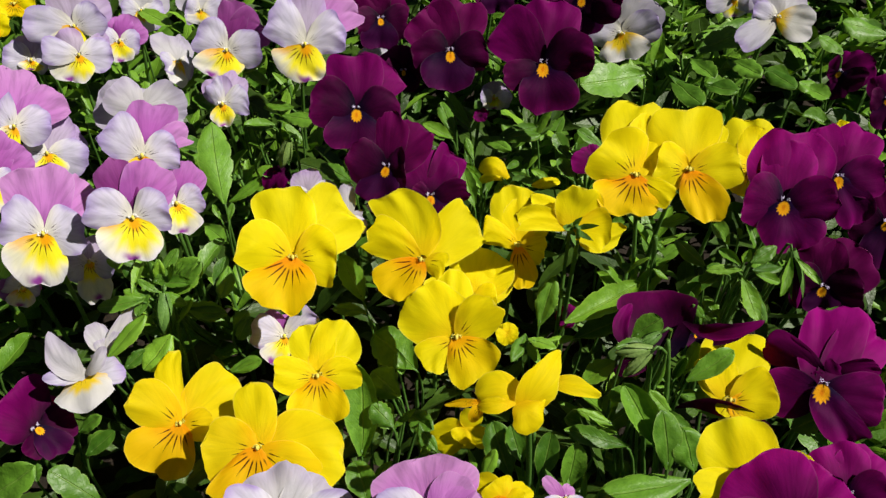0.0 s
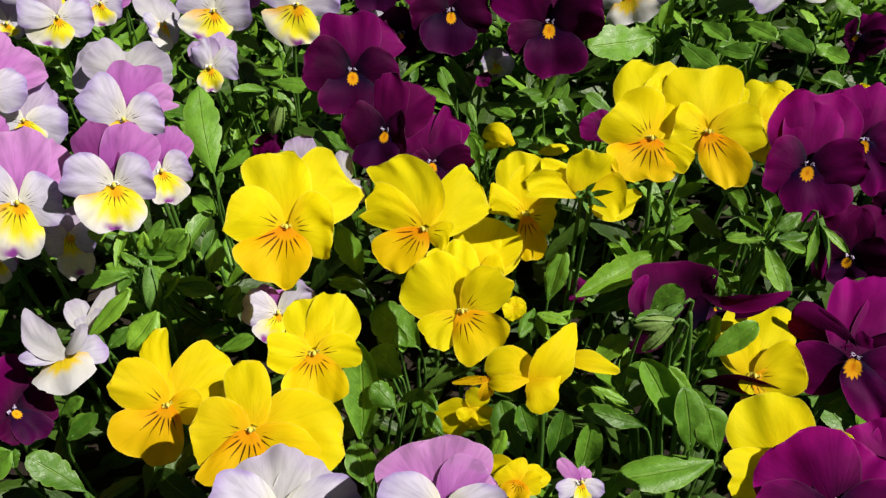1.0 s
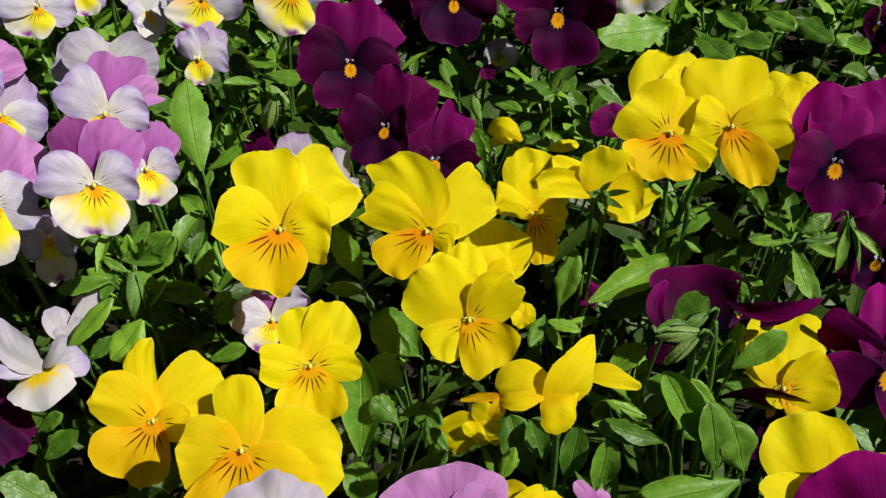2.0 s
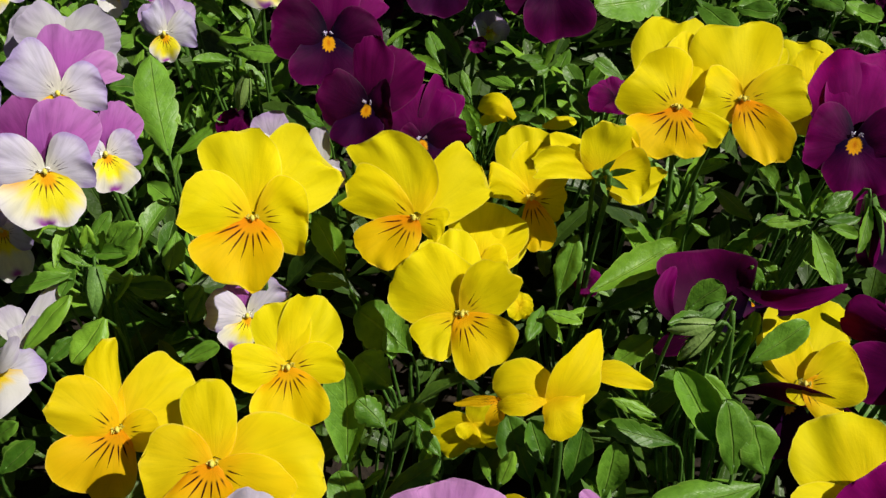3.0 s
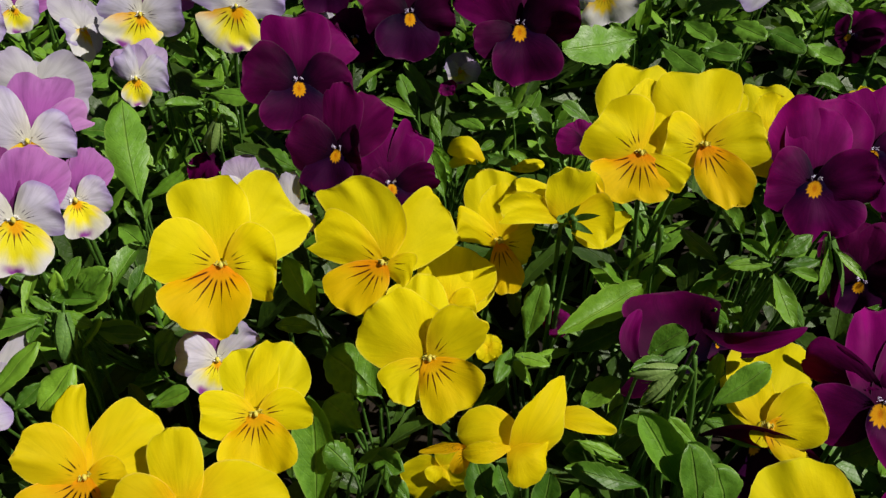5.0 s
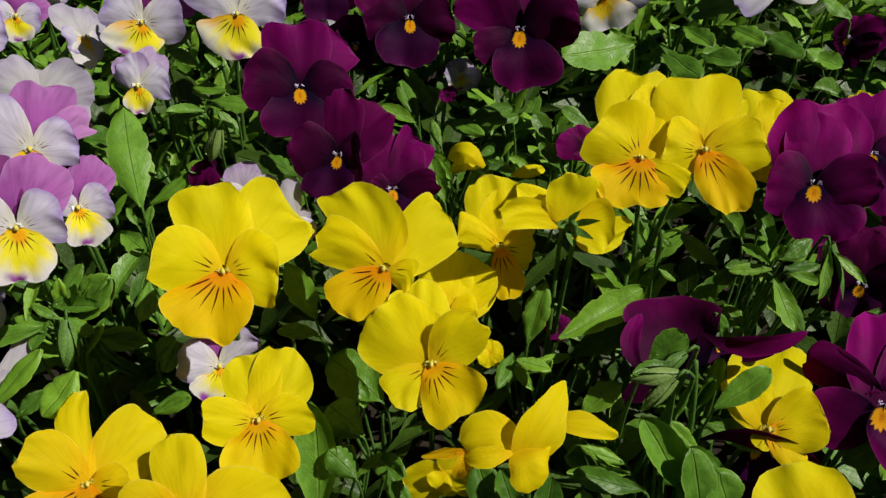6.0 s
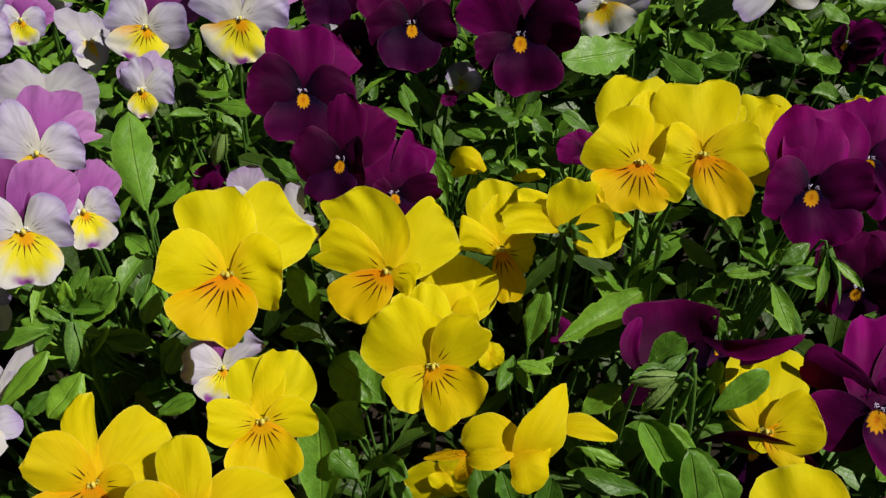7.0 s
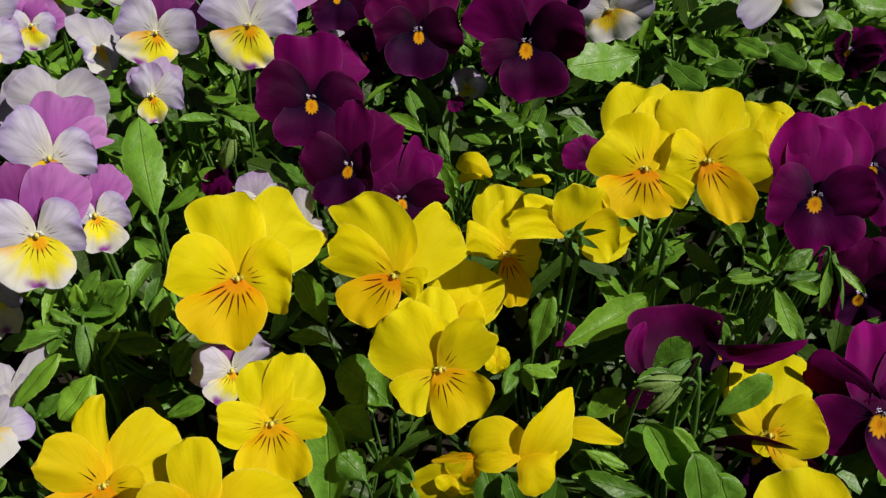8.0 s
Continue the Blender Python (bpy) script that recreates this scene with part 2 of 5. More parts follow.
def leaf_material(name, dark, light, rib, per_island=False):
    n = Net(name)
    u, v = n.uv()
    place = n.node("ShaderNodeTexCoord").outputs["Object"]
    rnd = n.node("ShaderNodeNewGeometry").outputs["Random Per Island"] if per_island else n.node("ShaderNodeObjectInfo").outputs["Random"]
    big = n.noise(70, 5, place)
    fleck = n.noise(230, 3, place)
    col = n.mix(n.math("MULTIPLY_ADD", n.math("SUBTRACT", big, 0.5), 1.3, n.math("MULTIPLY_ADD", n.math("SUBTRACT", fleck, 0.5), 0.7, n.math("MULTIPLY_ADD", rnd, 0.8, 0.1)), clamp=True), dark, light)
    va = n.math("ABSOLUTE", v)
    # side veins rise towards the tip
    w = n.math("FRACT", n.math("MULTIPLY_ADD", va, -1.9, n.math("MULTIPLY_ADD", u, 7.0, n.math("MULTIPLY", fleck, 0.5))))
    side = n.step(n.math("ABSOLUTE", n.math("SUBTRACT", w, 0.5)), 0.10, 0.0)
    mid = n.step(va, 0.085, 0.02)
    vein = n.math("MAXIMUM", mid, n.math("MULTIPLY", side, 0.04))
    col = n.mix(n.math("MULTIPLY", vein, 0.25), col, rib)
    # margins lightened with the rib colour, for light coming through the leaf edge
    col = n.mix(n.math("MULTIPLY", n.step(va, 0.86, 1.0), 0.35), col, rib)
    col = n.mix(n.math("MULTIPLY", n.step(n.noise(420, 4, place), 0.50, 0.72), 0.55), col, n.mix(0.5, col, dark))
    height = n.math("MULTIPLY_ADD", n.noise(520, 3, place), 0.45, n.math("MULTIPLY", n.math("MAXIMUM", mid, n.math("MULTIPLY", side, 0.10)), -0.6))
    rough = n.math("MULTIPLY_ADD", n.noise(260, 2, place), 0.30, 0.30)
    return n.finish(col, rough, n.bump(height, 0.75, 0.0009), 0.17, (1.0, 1.0, 0.30), 0.0, 0.36)


LEAF = leaf_material("viola_leaf", (0.036, 0.108, 0.007), (0.145, 0.318, 0.028), (0.260, 0.390, 0.081))
LEAF_YOUNG = leaf_material("young_viola_leaf", (0.085, 0.205, 0.012), (0.205, 0.400, 0.032), (0.321, 0.471, 0.080))
# low leaves in a darker green: the shade between the stalks is in the colour
LEAF_SHADED = leaf_material("shaded_undergrowth_leaf", (0.018, 0.046, 0.005), (0.055, 0.115, 0.012), (0.095, 0.160, 0.024), per_island=True)


def plain_material(name, a, b, scale, rough, bump=0.3, thin=0.0):
    n = Net(name)
    big = n.noise(scale, 4)
    fine = n.noise(scale * 6, 3)
    col = n.mix(n.step(n.math("MULTIPLY_ADD", fine, 0.4, n.math("MULTIPLY", big, 0.6)), 0.3, 0.7), a, b)
    return n.finish(col, rough, n.bump(fine, bump, 0.001), thin)


STEM = plain_material("viola_stem", (0.040, 0.105, 0.014), (0.085, 0.185, 0.032), 120, 0.45)
SEPAL = plain_material("sepal_green", (0.07, 0.16, 0.03), (0.13, 0.26, 0.055), 150, 0.5, thin=0.15)
LIGHT_SEPAL = plain_material("pale_sepal_green", (0.15, 0.26, 0.06), (0.25, 0.37, 0.11), 160, 0.5, thin=0.2)
PISTIL = plain_material("pistil_green", (0.55, 0.50, 0.05), (0.74, 0.64, 0.14), 300, 0.6)
VIOLET_TUFT = plain_material("violet_hairs", (0.42, 0.34, 0.60), (0.66, 0.60, 0.78), 800, 0.7)
TUFT = plain_material("white_hairs", (0.70, 0.68, 0.66), (0.85, 0.84, 0.80), 800, 0.7)
SOIL = plain_material("dark_potting_soil", (0.008, 0.006, 0.004), (0.026, 0.018, 0.012), 60, 0.95, 1.0)


# ---- helpers for meshes ----
def grid_mesh(name, rows, cols, point, mat, ease=1.0, plane=None):
    """A sheet of rows x cols quads; point(u, v) with u 0..1 and v -1..1 gives a place; plane(place, u, v): where that lies round the throat, in millimetres."""
    verts, uvs, flat = [], [], []
    for i in range(rows + 1):
        for j in range(cols + 1):
            u, v = 1 - (1 - i / rows) ** ease, 2 * j / cols - 1
            verts.append(point(u, v))
            uvs.append((u, (v + 1) / 2))
            if plane:
                flat.append(plane(verts[-1], u, v))
    faces = [(i * (cols + 1) + j, i * (cols + 1) + j + 1, (i + 1) * (cols + 1) + j + 1, (i + 1) * (cols + 1) + j) for i in range(rows) for j in range(cols)]
    me = bpy.data.meshes.new(name)
    me.from_pydata(verts, [], faces)
    layer = me.uv_layers.new(name="UVMap")
    layer.data.foreach_set("uv", np.array([uvs[loop.vertex_index] for loop in me.loops], dtype=np.float32).ravel())
    if plane:
        layer = me.uv_layers.new(name="Plane")
        layer.data.foreach_set("uv", np.array([flat[loop.vertex_index] for loop in me.loops], dtype=np.float32).ravel())
    me.polygons.foreach_set("use_smooth", [True] * len(faces))
    me.materials.append(mat)
    return me


def tube_mesh(name, points, radii, mat, sides=7):
    verts, faces = [], []
    for i, p in enumerate(points):
        way = (points[min(i + 1, len(points) - 1)] - points[max(i - 1, 0)]).normalized()
        side = way.cross(Vector((0.31, 0.95, 0.05))).normalized()
        other = way.cross(side)
        for k in range(sides):
            a = 2 * math.pi * k / sides
            verts.append(p + (side * math.cos(a) + other * math.sin(a)) * radii[i])
    for i in range(len(points) - 1):
        for k in range(sides):
            a, b = i * sides + k, i * sides + (k + 1) % sides
            faces.append((a, b, b + sides, a + sides))
    faces += [tuple(range(sides))[::-1], tuple(range(len(verts) - sides, len(verts)))]
    me = bpy.data.meshes.new(name)
    me.from_pydata(verts, [], faces)
    me.polygons.foreach_set("use_smooth", [True] * len(faces))
    me.materials.append(mat)
    return me


def bezier(a, b, c, d, n):
    return [a * (1 - t) ** 3 + b * 3 * t * (1 - t) ** 2 + c * 3 * t * t * (1 - t) + d * t ** 3 for t in (i / n for i in range(n + 1))]


def part(name, me, parent, label=""):
    ob = new(name, me)
    ob.parent = parent
    return tagged(ob, label) if label else ob


# ---- ground ----
def ground_sheet():
    xs = np.concatenate([[-30, -8, -3, -1.5], np.linspace(-0.9, 0.9, 73), [1.5, 3, 8, 30]])
    ys = np.concatenate([[-30, -8, -3, -1], np.linspace(-0.4, 1.4, 73), [2, 4, 9, 30]])
    verts = [(x, y, 0.018 * noise.noise((x * 9, y * 9, 0)) + 0.008 * noise.noise((x * 40, y * 40, 3))) for y in ys for x in xs]
    w = len(xs)
    faces = [(j * w + i, j * w + i + 1, (j + 1) * w + i + 1, (j + 1) * w + i) for j in range(len(ys) - 1) for i in range(w - 1)]
    me = bpy.data.meshes.new("ground")
    me.from_pydata(verts, [], faces)
    me.polygons.foreach_set("use_smooth", [True] * len(faces))
    me.materials.append(SOIL)
    return tagged(new("ground", me), "dark brown crumbly soil of the flower bed", "soil", kind="structure")


ground_sheet()

# ---- flowers ----
WORDS = {
    "YELLOW": "bright yellow viola flower with dark brown throat lines",
    "PURPLE": "deep purple velvety viola flower with orange eye",
    "LILAC": "lilac and white viola flower with yellow throat",
    "WHITE": "pale white viola flower with lavender tinted petals",
    "DARK_SHADED": "dark maroon-purple viola flower with orange eye, darkened as if shaded",
    "NIGHT": "magenta and near-black violet viola flower with yellow eye",
    "SUNLIT": "magenta-purple viola flower with orange eye, brightened as if sunlit",
    "AMBER": "yellow viola flower with amber lower petal and dark throat lines",
    "GOLD": "golden yellow viola flower with dark brown throat lines",
    "YSBACK": "yellow viola flower seen from the side with folded petals",
    "LAVEN": "pale lavender and white viola flower with yellow throat",
    "PLUM": "white viola flower with plum-purple upper petals",
    "YBACK": "pale yellow viola flower turned away on its stalk",
    "WBACK": "white viola flower with crumpled petals turned away",
    "PBACK": "dark purple viola flower seen at its folded edge",
    "PINK": "pink-lilac viola flower with large upper petals",
}
YELLOW, PURPLE, LILAC, WHITE, PINK, YBACK, WBACK, PBACK, LAVEN, PLUM, DARK_SHADED, NIGHT, GOLD, AMBER, SUNLIT, YSBACK = "YELLOW", "PURPLE", "LILAC", "WHITE", "PINK", "YBACK", "WBACK", "PBACK", "LAVEN", "PLUM", "DARK_SHADED", "NIGHT", "GOLD", "AMBER", "SUNLIT", "YSBACK"
FLOWERS = []


def petal_mesh(name, turn, length, width, lift, mat, rng, bend=0.0, fan=0.0, notch=0.0, ruffle=1.0, back=0.10, cup=0.05, valley=0.0, widest=0.0, sweep=0.0, tilt=0.0, claw=0.20, start=0.0, size=0.02, rows=16, cols=18):
    """A petal in the flower's plane, from the throat out along turn (degrees), lift metres in front of the plane.
    widest: where along it is broadest; sweep: how far its middle bows sideways; tilt: how far one edge runs ahead of the other; valley: fold along the middle;
    claw: breadth at the throat; start: how far above the throat it begins."""
    ca, sa = math.cos(radians(turn)), math.sin(radians(turn))
    cb, sb = math.cos(radians(bend)), math.sin(radians(bend))
    ph, ph2 = rng.uniform(0, 6.28), rng.uniform(0, 6.28)
    waves = rng.choice((2, 3, 3, 4))
    crease, crease_at = rng.choice((0.0, 0.02, 0.035, 0.05)), rng.uniform(-0.35, 0.35)
    off = rng.uniform(0, 50)
    widest = widest or 0.56 + 0.08 * fan

    def point(u, v):
        bow = 1 - ((u - widest) / (1 - widest)) ** 2 if u > widest else u / widest * (2 - u / widest)
        if u > widest:
            g = math.sqrt(max(0.0, 1 - ((u - widest) / (1 - widest)) ** 2.3))
        else:
            s = u / widest
            g = claw + (1 - claw) * ((1 - fan) * (s * (2 - s)) ** 0.72 + fan * s * (1.25 - 0.25 * s))
        e = v * g
        rim = max(abs(v), u) ** 3
        wob = noise.noise((e * 1.9 + off, u * 1.3, off)) * 0.10 + noise.noise((e * 6 + off, u * 4, off)) * 0.035
        along = length * u * (1 + wob * rim) * (1 - notch * math.exp(-(e / 0.22) ** 2) * u ** 4) - start * (1 - u)
        along += tilt * length * e * bow
        across = width / 2 * e * (1 + wob) + sweep * bow
        z = lift - back * length * u * u - cup * width * e * e + valley * width * min(1.0, 2 * u) * (math.sqrt(e * e + 0.006) - 0.08)
        z += ruffle * width * rim * (0.035 * math.sin(waves * e * 1.7 + ph) + 0.012 * math.sin(waves * 3.7 * e + 4 * u + ph2))
        z += width * u * (0.085 * noise.noise((u * 2.2 + off, e * 1.6, 7.0)) + 0.012 * noise.noise((u * 2.0 + off, e * 6.0, 3.0)))
        z -= crease * width * u * math.exp(-((e - crease_at) / 0.16) ** 2)
        along, z = along * cb - (z - lift) * sb, lift + along * sb + (z - lift) * cb
        return (ca * along - sa * across, sa * along + ca * across, z)

    return grid_mesh(name, rows, cols, point, mat, 1.4, lambda p, u, v: (p[0] * 20 / size, p[1] * 20 / size))


def viola(kind, place, az, el, petals, shades=()):
    """One flower on its stem. az, el: where it faces; petals: (turn, length, width) in degrees and millimetres: two upper, two side, one lower, with the tilt forwards, the broadest place, the sideways bow and the slant of each; shades: other kinds for the two upper petals."""
    rng = random.Random(len(FLOWERS) * 7 + 3)
    a, e = radians(az), radians(el)
    z = Vector((math.sin(a) * math.cos(e), -math.cos(a) * math.cos(e), math.sin(e)))
    x = Vector((0, 0, 1)).cross(z).normalized()
    m = Matrix.Identity(4)
    for i, axis in enumerate((x, z.cross(x), z)):
        for k in range(3):
            m[k][i] = axis[k]
    m.translation = place
    foot = Vector((place[0] - z.x * 0.012 + rng.uniform(-0.012, 0.012), place[1] + 0.012 + rng.uniform(-0.005, 0.015), 0.0))
    base = new("viola_flower")
    base.location = foot
    tagged(base, WORDS[kind], "flower", "violas in the flower bed")
    FLOWERS.append(Vector(place))
    m = Matrix.Translation(-foot) @ m
    upper, side, lower = MATS[kind]
    first, second = (MATS[k][0] for k in shades) if shades else (upper, upper)
    size = sum(p[1] for p in petals) / 5000
    dark = kind in ("PURPLE", "SUNLIT", "DARK_SHADED", "NIGHT")
    fine = 0.6 if dark else 0.8
    for i, (turn, length, width, bend, *shape) in enumerate(petals):
        l, w = length / 1000, width * (1.12, 1.12, 1.06, 1.06, 1.04)[i] / 1000
        widest, sweep, tilt = shape if shape else (0.0, 0.0, 0.0)
        name = ("upper_petal", "upper_petal", "side_petal", "side_petal", "lower_petal")[i]
        lift = (-0.10, -0.15, -0.04, -0.055, 0.0)[i] * size
        me = petal_mesh(name, turn, l, w, lift, (first, second, side, side, lower)[i], rng, bend, fan=0.30 if i == 4 else 0.05, notch=0.07 if i == 4 else 0.03, ruffle=rng.uniform(0.6, 1.5) * fine,
                        back=(0.10, 0.12, 0.02, 0.02, 0.06)[i], cup=(0.02, 0.02, 0.10, 0.10, 0.10)[i], valley=rng.uniform(0.12, 0.26) if i == 4 else 0.0, widest=widest, sweep=sweep / 1000, tilt=tilt,
                        claw=(0.24, 0.24, 0.10, 0.10, 0.20 if dark else 0.12)[i], start=(0.10 if dark else 0.03) * size if i == 4 else 0.0, size=size)
        part(name, me, base).matrix_local = m
    # pistil and hairs in the throat, where the flower shows its face
    if not kind.endswith("BACK") and not dark:
        ball = bmesh.new()
        bmesh.ops.create_uvsphere(ball, u_segments=8, v_segments=6, radius=0.0008 if kind in ("YELLOW", "GOLD", "AMBER", "LILAC", "LAVEN", "PLUM") else 0.0006)
        for vert in ball.verts:
            vert.co.y = vert.co.y * 1.5 + 0.0006
            vert.co.z = vert.co.z * 1.3 + 0.0010
        me = bpy.data.meshes.new("pistil")
        ball.to_mesh(me)
        ball.free()
        me.materials.append(PISTIL)
        part("pistil", me, base, "small greenish pistil").matrix_local = m
    if not kind.endswith("BACK"):
        hairs = bmesh.new()
        for sign in (-1, 1):
            for k in range(6):
                p = Vector((sign * rng.uniform(0.0007, 0.0019), rng.uniform(0.0022, 0.0034) * size / 0.02 if dark else rng.uniform(0.0002, 0.0016), rng.uniform(-0.0002, 0.0008)))
                bmesh.ops.create_cone(hairs, segments=4, radius1=0.00022 if dark else 0.00035, radius2=0.0001, depth=0.0015, matrix=Matrix.Translation(p) @ Euler((rng.uniform(-1, 1), sign * rng.uniform(0.2, 1.2), 0)).to_matrix().to_4x4())
        me = bpy.data.meshes.new("throat_hairs")
        hairs.to_mesh(me)
        hairs.free()
        me.materials.append(PISTIL if kind in ("YELLOW", "GOLD", "AMBER") else VIOLET_TUFT if dark else TUFT)
        part("throat_hairs", me, base).matrix_local = m
    # calyx with its sepals behind
    def cup(u, v):
        r = 0.0012 + 0.0016 * u
        return (r * math.cos(v * math.pi), r * math.sin(v * math.pi), -0.0068 + 0.0050 * u)

    calyx = part("calyx", grid_mesh("calyx", 3, 8, cup, SEPAL), base, "small green calyx")
    calyx.matrix_local = m
    for k in range(5):
        turn = 90 + 72 * k + rng.uniform(-12, 12)
        ca, sa = math.cos(radians(turn)), math.sin(radians(turn))
        ln, wd, tip = rng.uniform(0.007, 0.010) * (0.55 if kind == "YBACK" and el > 0 else 0.7 if kind == "YBACK" else 1.0), rng.uniform(0.0030, 0.0042), rng.uniform(-0.010, -0.005)

        def sepal(u, v):
            g = max(0.0, (1 - u) * (0.35 + 2.4 * u)) * wd
            y, xx = 0.0012 + ln * u, v * g * 0.5
            return (ca * y - sa * xx, sa * y + ca * xx, -0.0055 + tip * u * u - 0.12 * abs(v) * g)

        part("sepal", grid_mesh("sepal", 5, 4, sepal, SEPAL), calyx)
    # stem with its hooked neck
    top = m @ Vector((0, 0.0008, -0.0045))
    backw = (m.to_3x3() @ Vector((0, 0, -1))).normalized()
    pts = bezier(top, top + backw * 0.016 + Vector((0, 0, 0.010)), Vector((rng.uniform(-0.006, 0.006), rng.uniform(-0.004, 0.008), top.z * 0.62)), Vector((0, 0, 0.0)), 12)
    part("stem", tube_mesh("stem", pts, [0.0009 + 0.0003 * i / 12 for i in range(13)], STEM), base)
    return base


def sail_mesh(name, start, middle, end, width, roll, cup, mat, rng, sharp=0.0):
    """A curved, rumpled petal along an arc through middle, turned by roll about its length."""
    a, c = Vector(start), Vector(end)
    b = Vector(middle) * 2 - (a + c) / 2
    off, ph = rng.uniform(0, 50), rng.uniform(0, 6)
    w = width / 1000

    def point(u, v):
        p = a * (1 - u) ** 2 + b * 2 * u * (1 - u) + c * u * u
        way = ((b - a) * (1 - u) + (c - b) * u).normalized()
        x = way.cross(Vector((0, -0.55, 0.83))).normalized()
        x = Matrix.Rotation(radians(roll), 3, way) @ x
        n = x.cross(way)
        g = 0.22 + 0.78 * math.sin(math.pi * min(0.5, u / 1.15)) if u < 0.575 else math.sqrt(max(0.0, 1 - ((u - 0.575) / 0.425) ** 2.4))
        if u > 0.45:
            g = g * (1 - sharp) + sharp * (1 - ((u - 0.45) / 0.55) ** 1.4)
        e = v * g
        wob = noise.noise((e * 2 + off, u * 2, off)) * 0.24 + noise.noise((e * 6 + off, u * 6, off)) * 0.10
        rise = cup * w * e * e + min(w, 0.014) * u * (0.12 * noise.noise((u * 2.4 + off, e * 1.8, 4.0)) + 0.03 * math.sin(5 * e + 3 * u + ph))
        return p + x * (e * w / 2 * (1 + wob)) + n * rise

    return grid_mesh(name, 16, 16, point, mat, 1.4, lambda p, u, v: (v * 9, 2 - 20 * u))


def rumpled_viola(kind, heart, below, sails, sepals):
    """A flower with folded, drooping petals. sails: (which petal, start, middle, end, width, roll, cup, sharpness); sepals: their tips."""
    rng = random.Random(len(FLOWERS) * 7 + 3)
    h, low = Vector(heart), Vector(below)
    foot = Vector((low.x, low.y + 0.004, 0))
    base = tagged(new("viola_flower"), WORDS[kind], "flower", "violas in the flower bed")
    base.location = foot
    FLOWERS.append(h)
    mats = dict(zip(("upper", "side", "lower"), MATS[kind]))
    for which, a, b, c, width, roll, cup, *sharp in sails:
        part(which + "_petal", sail_mesh(which + "_petal", Vector(a) - foot, Vector(b) - foot, Vector(c) - foot, width, roll, cup, mats[which], rng, *sharp), base)
    h, low = h - foot, low - foot
    way = (low - h).normalized()
    x = way.cross(Vector((0, -0.55, 0.83))).normalized()
    y = way.cross(x)

    def cup_shape(u, v):
        r = 0.0011 + 0.0018 * math.sin(u * 2.2)
        return h + way * (0.0055 - 0.0075 * u) + x * (r * math.cos(v * math.pi)) + y * (r * math.sin(v * math.pi))

    calyx = part("calyx", grid_mesh("calyx", 4, 8, cup_shape, SEPAL), base, "small dark green calyx")
    for tip in sepals:
        t = Vector(tip) - foot
        part("sepal", sail_mesh("sepal", h + way * 0.002, (h + t) / 2 + y * 0.001, t, 4.2, rng.uniform(-25, 25), 0.2, SEPAL, rng), calyx)
    pts = bezier(h + way * 0.004, h + way * 0.02, low * 0.75 + Vector((0, 0, 0.002)), Vector((0, 0, 0)), 12)
    part("stem", tube_mesh("stem", pts, [0.0011 + 0.0003 * i / 12 for i in range(13)], STEM), base)
    return base


viola(AMBER, (-0.0626, 0.2613, 0.1530), 7.5, 44.8, [(94, 32.5, 23.8, -3, 0.66, 0.4, 0.07), (27, 34.1, 26.5, -13, 0.64, 6.8, 0.12), (167, 23.9, 21.4, 23, 0.62, -3.6, 0.02), (-12, 18.8, 24.8, 14, 0.56, 2.5, -0.16), (-107, 23.4, 28, 20, 0.51, -2.6, -0.07)])
viola(AMBER, (-0.0096, 0.2727, 0.1400), -20.0, 45.7, [(135, 37.4, 22.5, -5, 0.65, -2.9, 0.26), (46, 30.4, 22.9, -13, 0.64, 5.1, 0.24), (175, 27.5, 17.4, 6, 0.68, -4.4, -0.14), (-24, 11.9, 11.6, 15, 0.57, 3.7, 0.03), (-110, 21.6, 21.3, 18, 0.6, -3.9, -0.17)])
viola(YELLOW, (0.0056, 0.2372, 0.1300), -5.4, 50.7, [(136, 28, 27.2, -3, 0.42, 0.6, 0.13), (101, 31.1, 19.5, -11, 0.62, 1, 0.05), (-121, 17.7, 15, 16, 0.58, -4, -0.12), (43, 22.7, 17.2, 15, 0.55, 1.2, 0.05), (-58, 20.9, 22.9, 18, 0.67, 2.2, 0.02)])
viola(YBACK, (0.0138, 0.2699, 0.1180), -2.9, 48.2, [(77, 24.5, 26.8, -4), (54, 19.6, 20.4, -5), (167, 10.7, 15.3, 21), (2, 11.0, 15.3, 14), (-88, 12.7, 15.3, -2)])
viola(YELLOW, (-0.0509, 0.2204, 0.1260), 9.0, 52.4, [(96, 23.6, 17.8, -8, 0.64, -0.6, 0.01), (57, 25, 19.7, 1, 0.67, -0.8, 0.1), (167, 19.1, 14.7, 19, 0.58, 0.4, -0.08), (-8, 18.1, 13.1, 8, 0.58, 1.7, -0.12), (-91, 20.1, 24.6, 14, 0.63, 0.3, 0.1)])
viola(GOLD, (-0.1107, 0.2151, 0.1000), 19.2, 57.9, [(84, 34.5, 11, -7, 0.74, 3.4, -0.02), (18, 30.5, 25.2, -1, 0.54, 3.2, 0.16), (138, 25.5, 19.2, 25, 0.6, -2.6, -0.11), (-21, 14.8, 13.9, 23, 0.54, 0.7, -0.07), (-129, 23, 28.5, 8, 0.6, -2.3, -0)])
viola(GOLD, (-0.0698, 0.1853, 0.1280), 0.6, 60.8, [(97, 26.4, 14.8, 1, 0.61, 0.2, 0.06), (-5, 32.9, 28.3, 3, 0.57, 1.5, -0.12), (176, 21.1, 23.9, 8, 0.57, 1.3, 0.04), (-27, 25.4, 17.5, 11), (-111, 21.1, 20.9, 8, 0.69, -0.4, -0.23)])
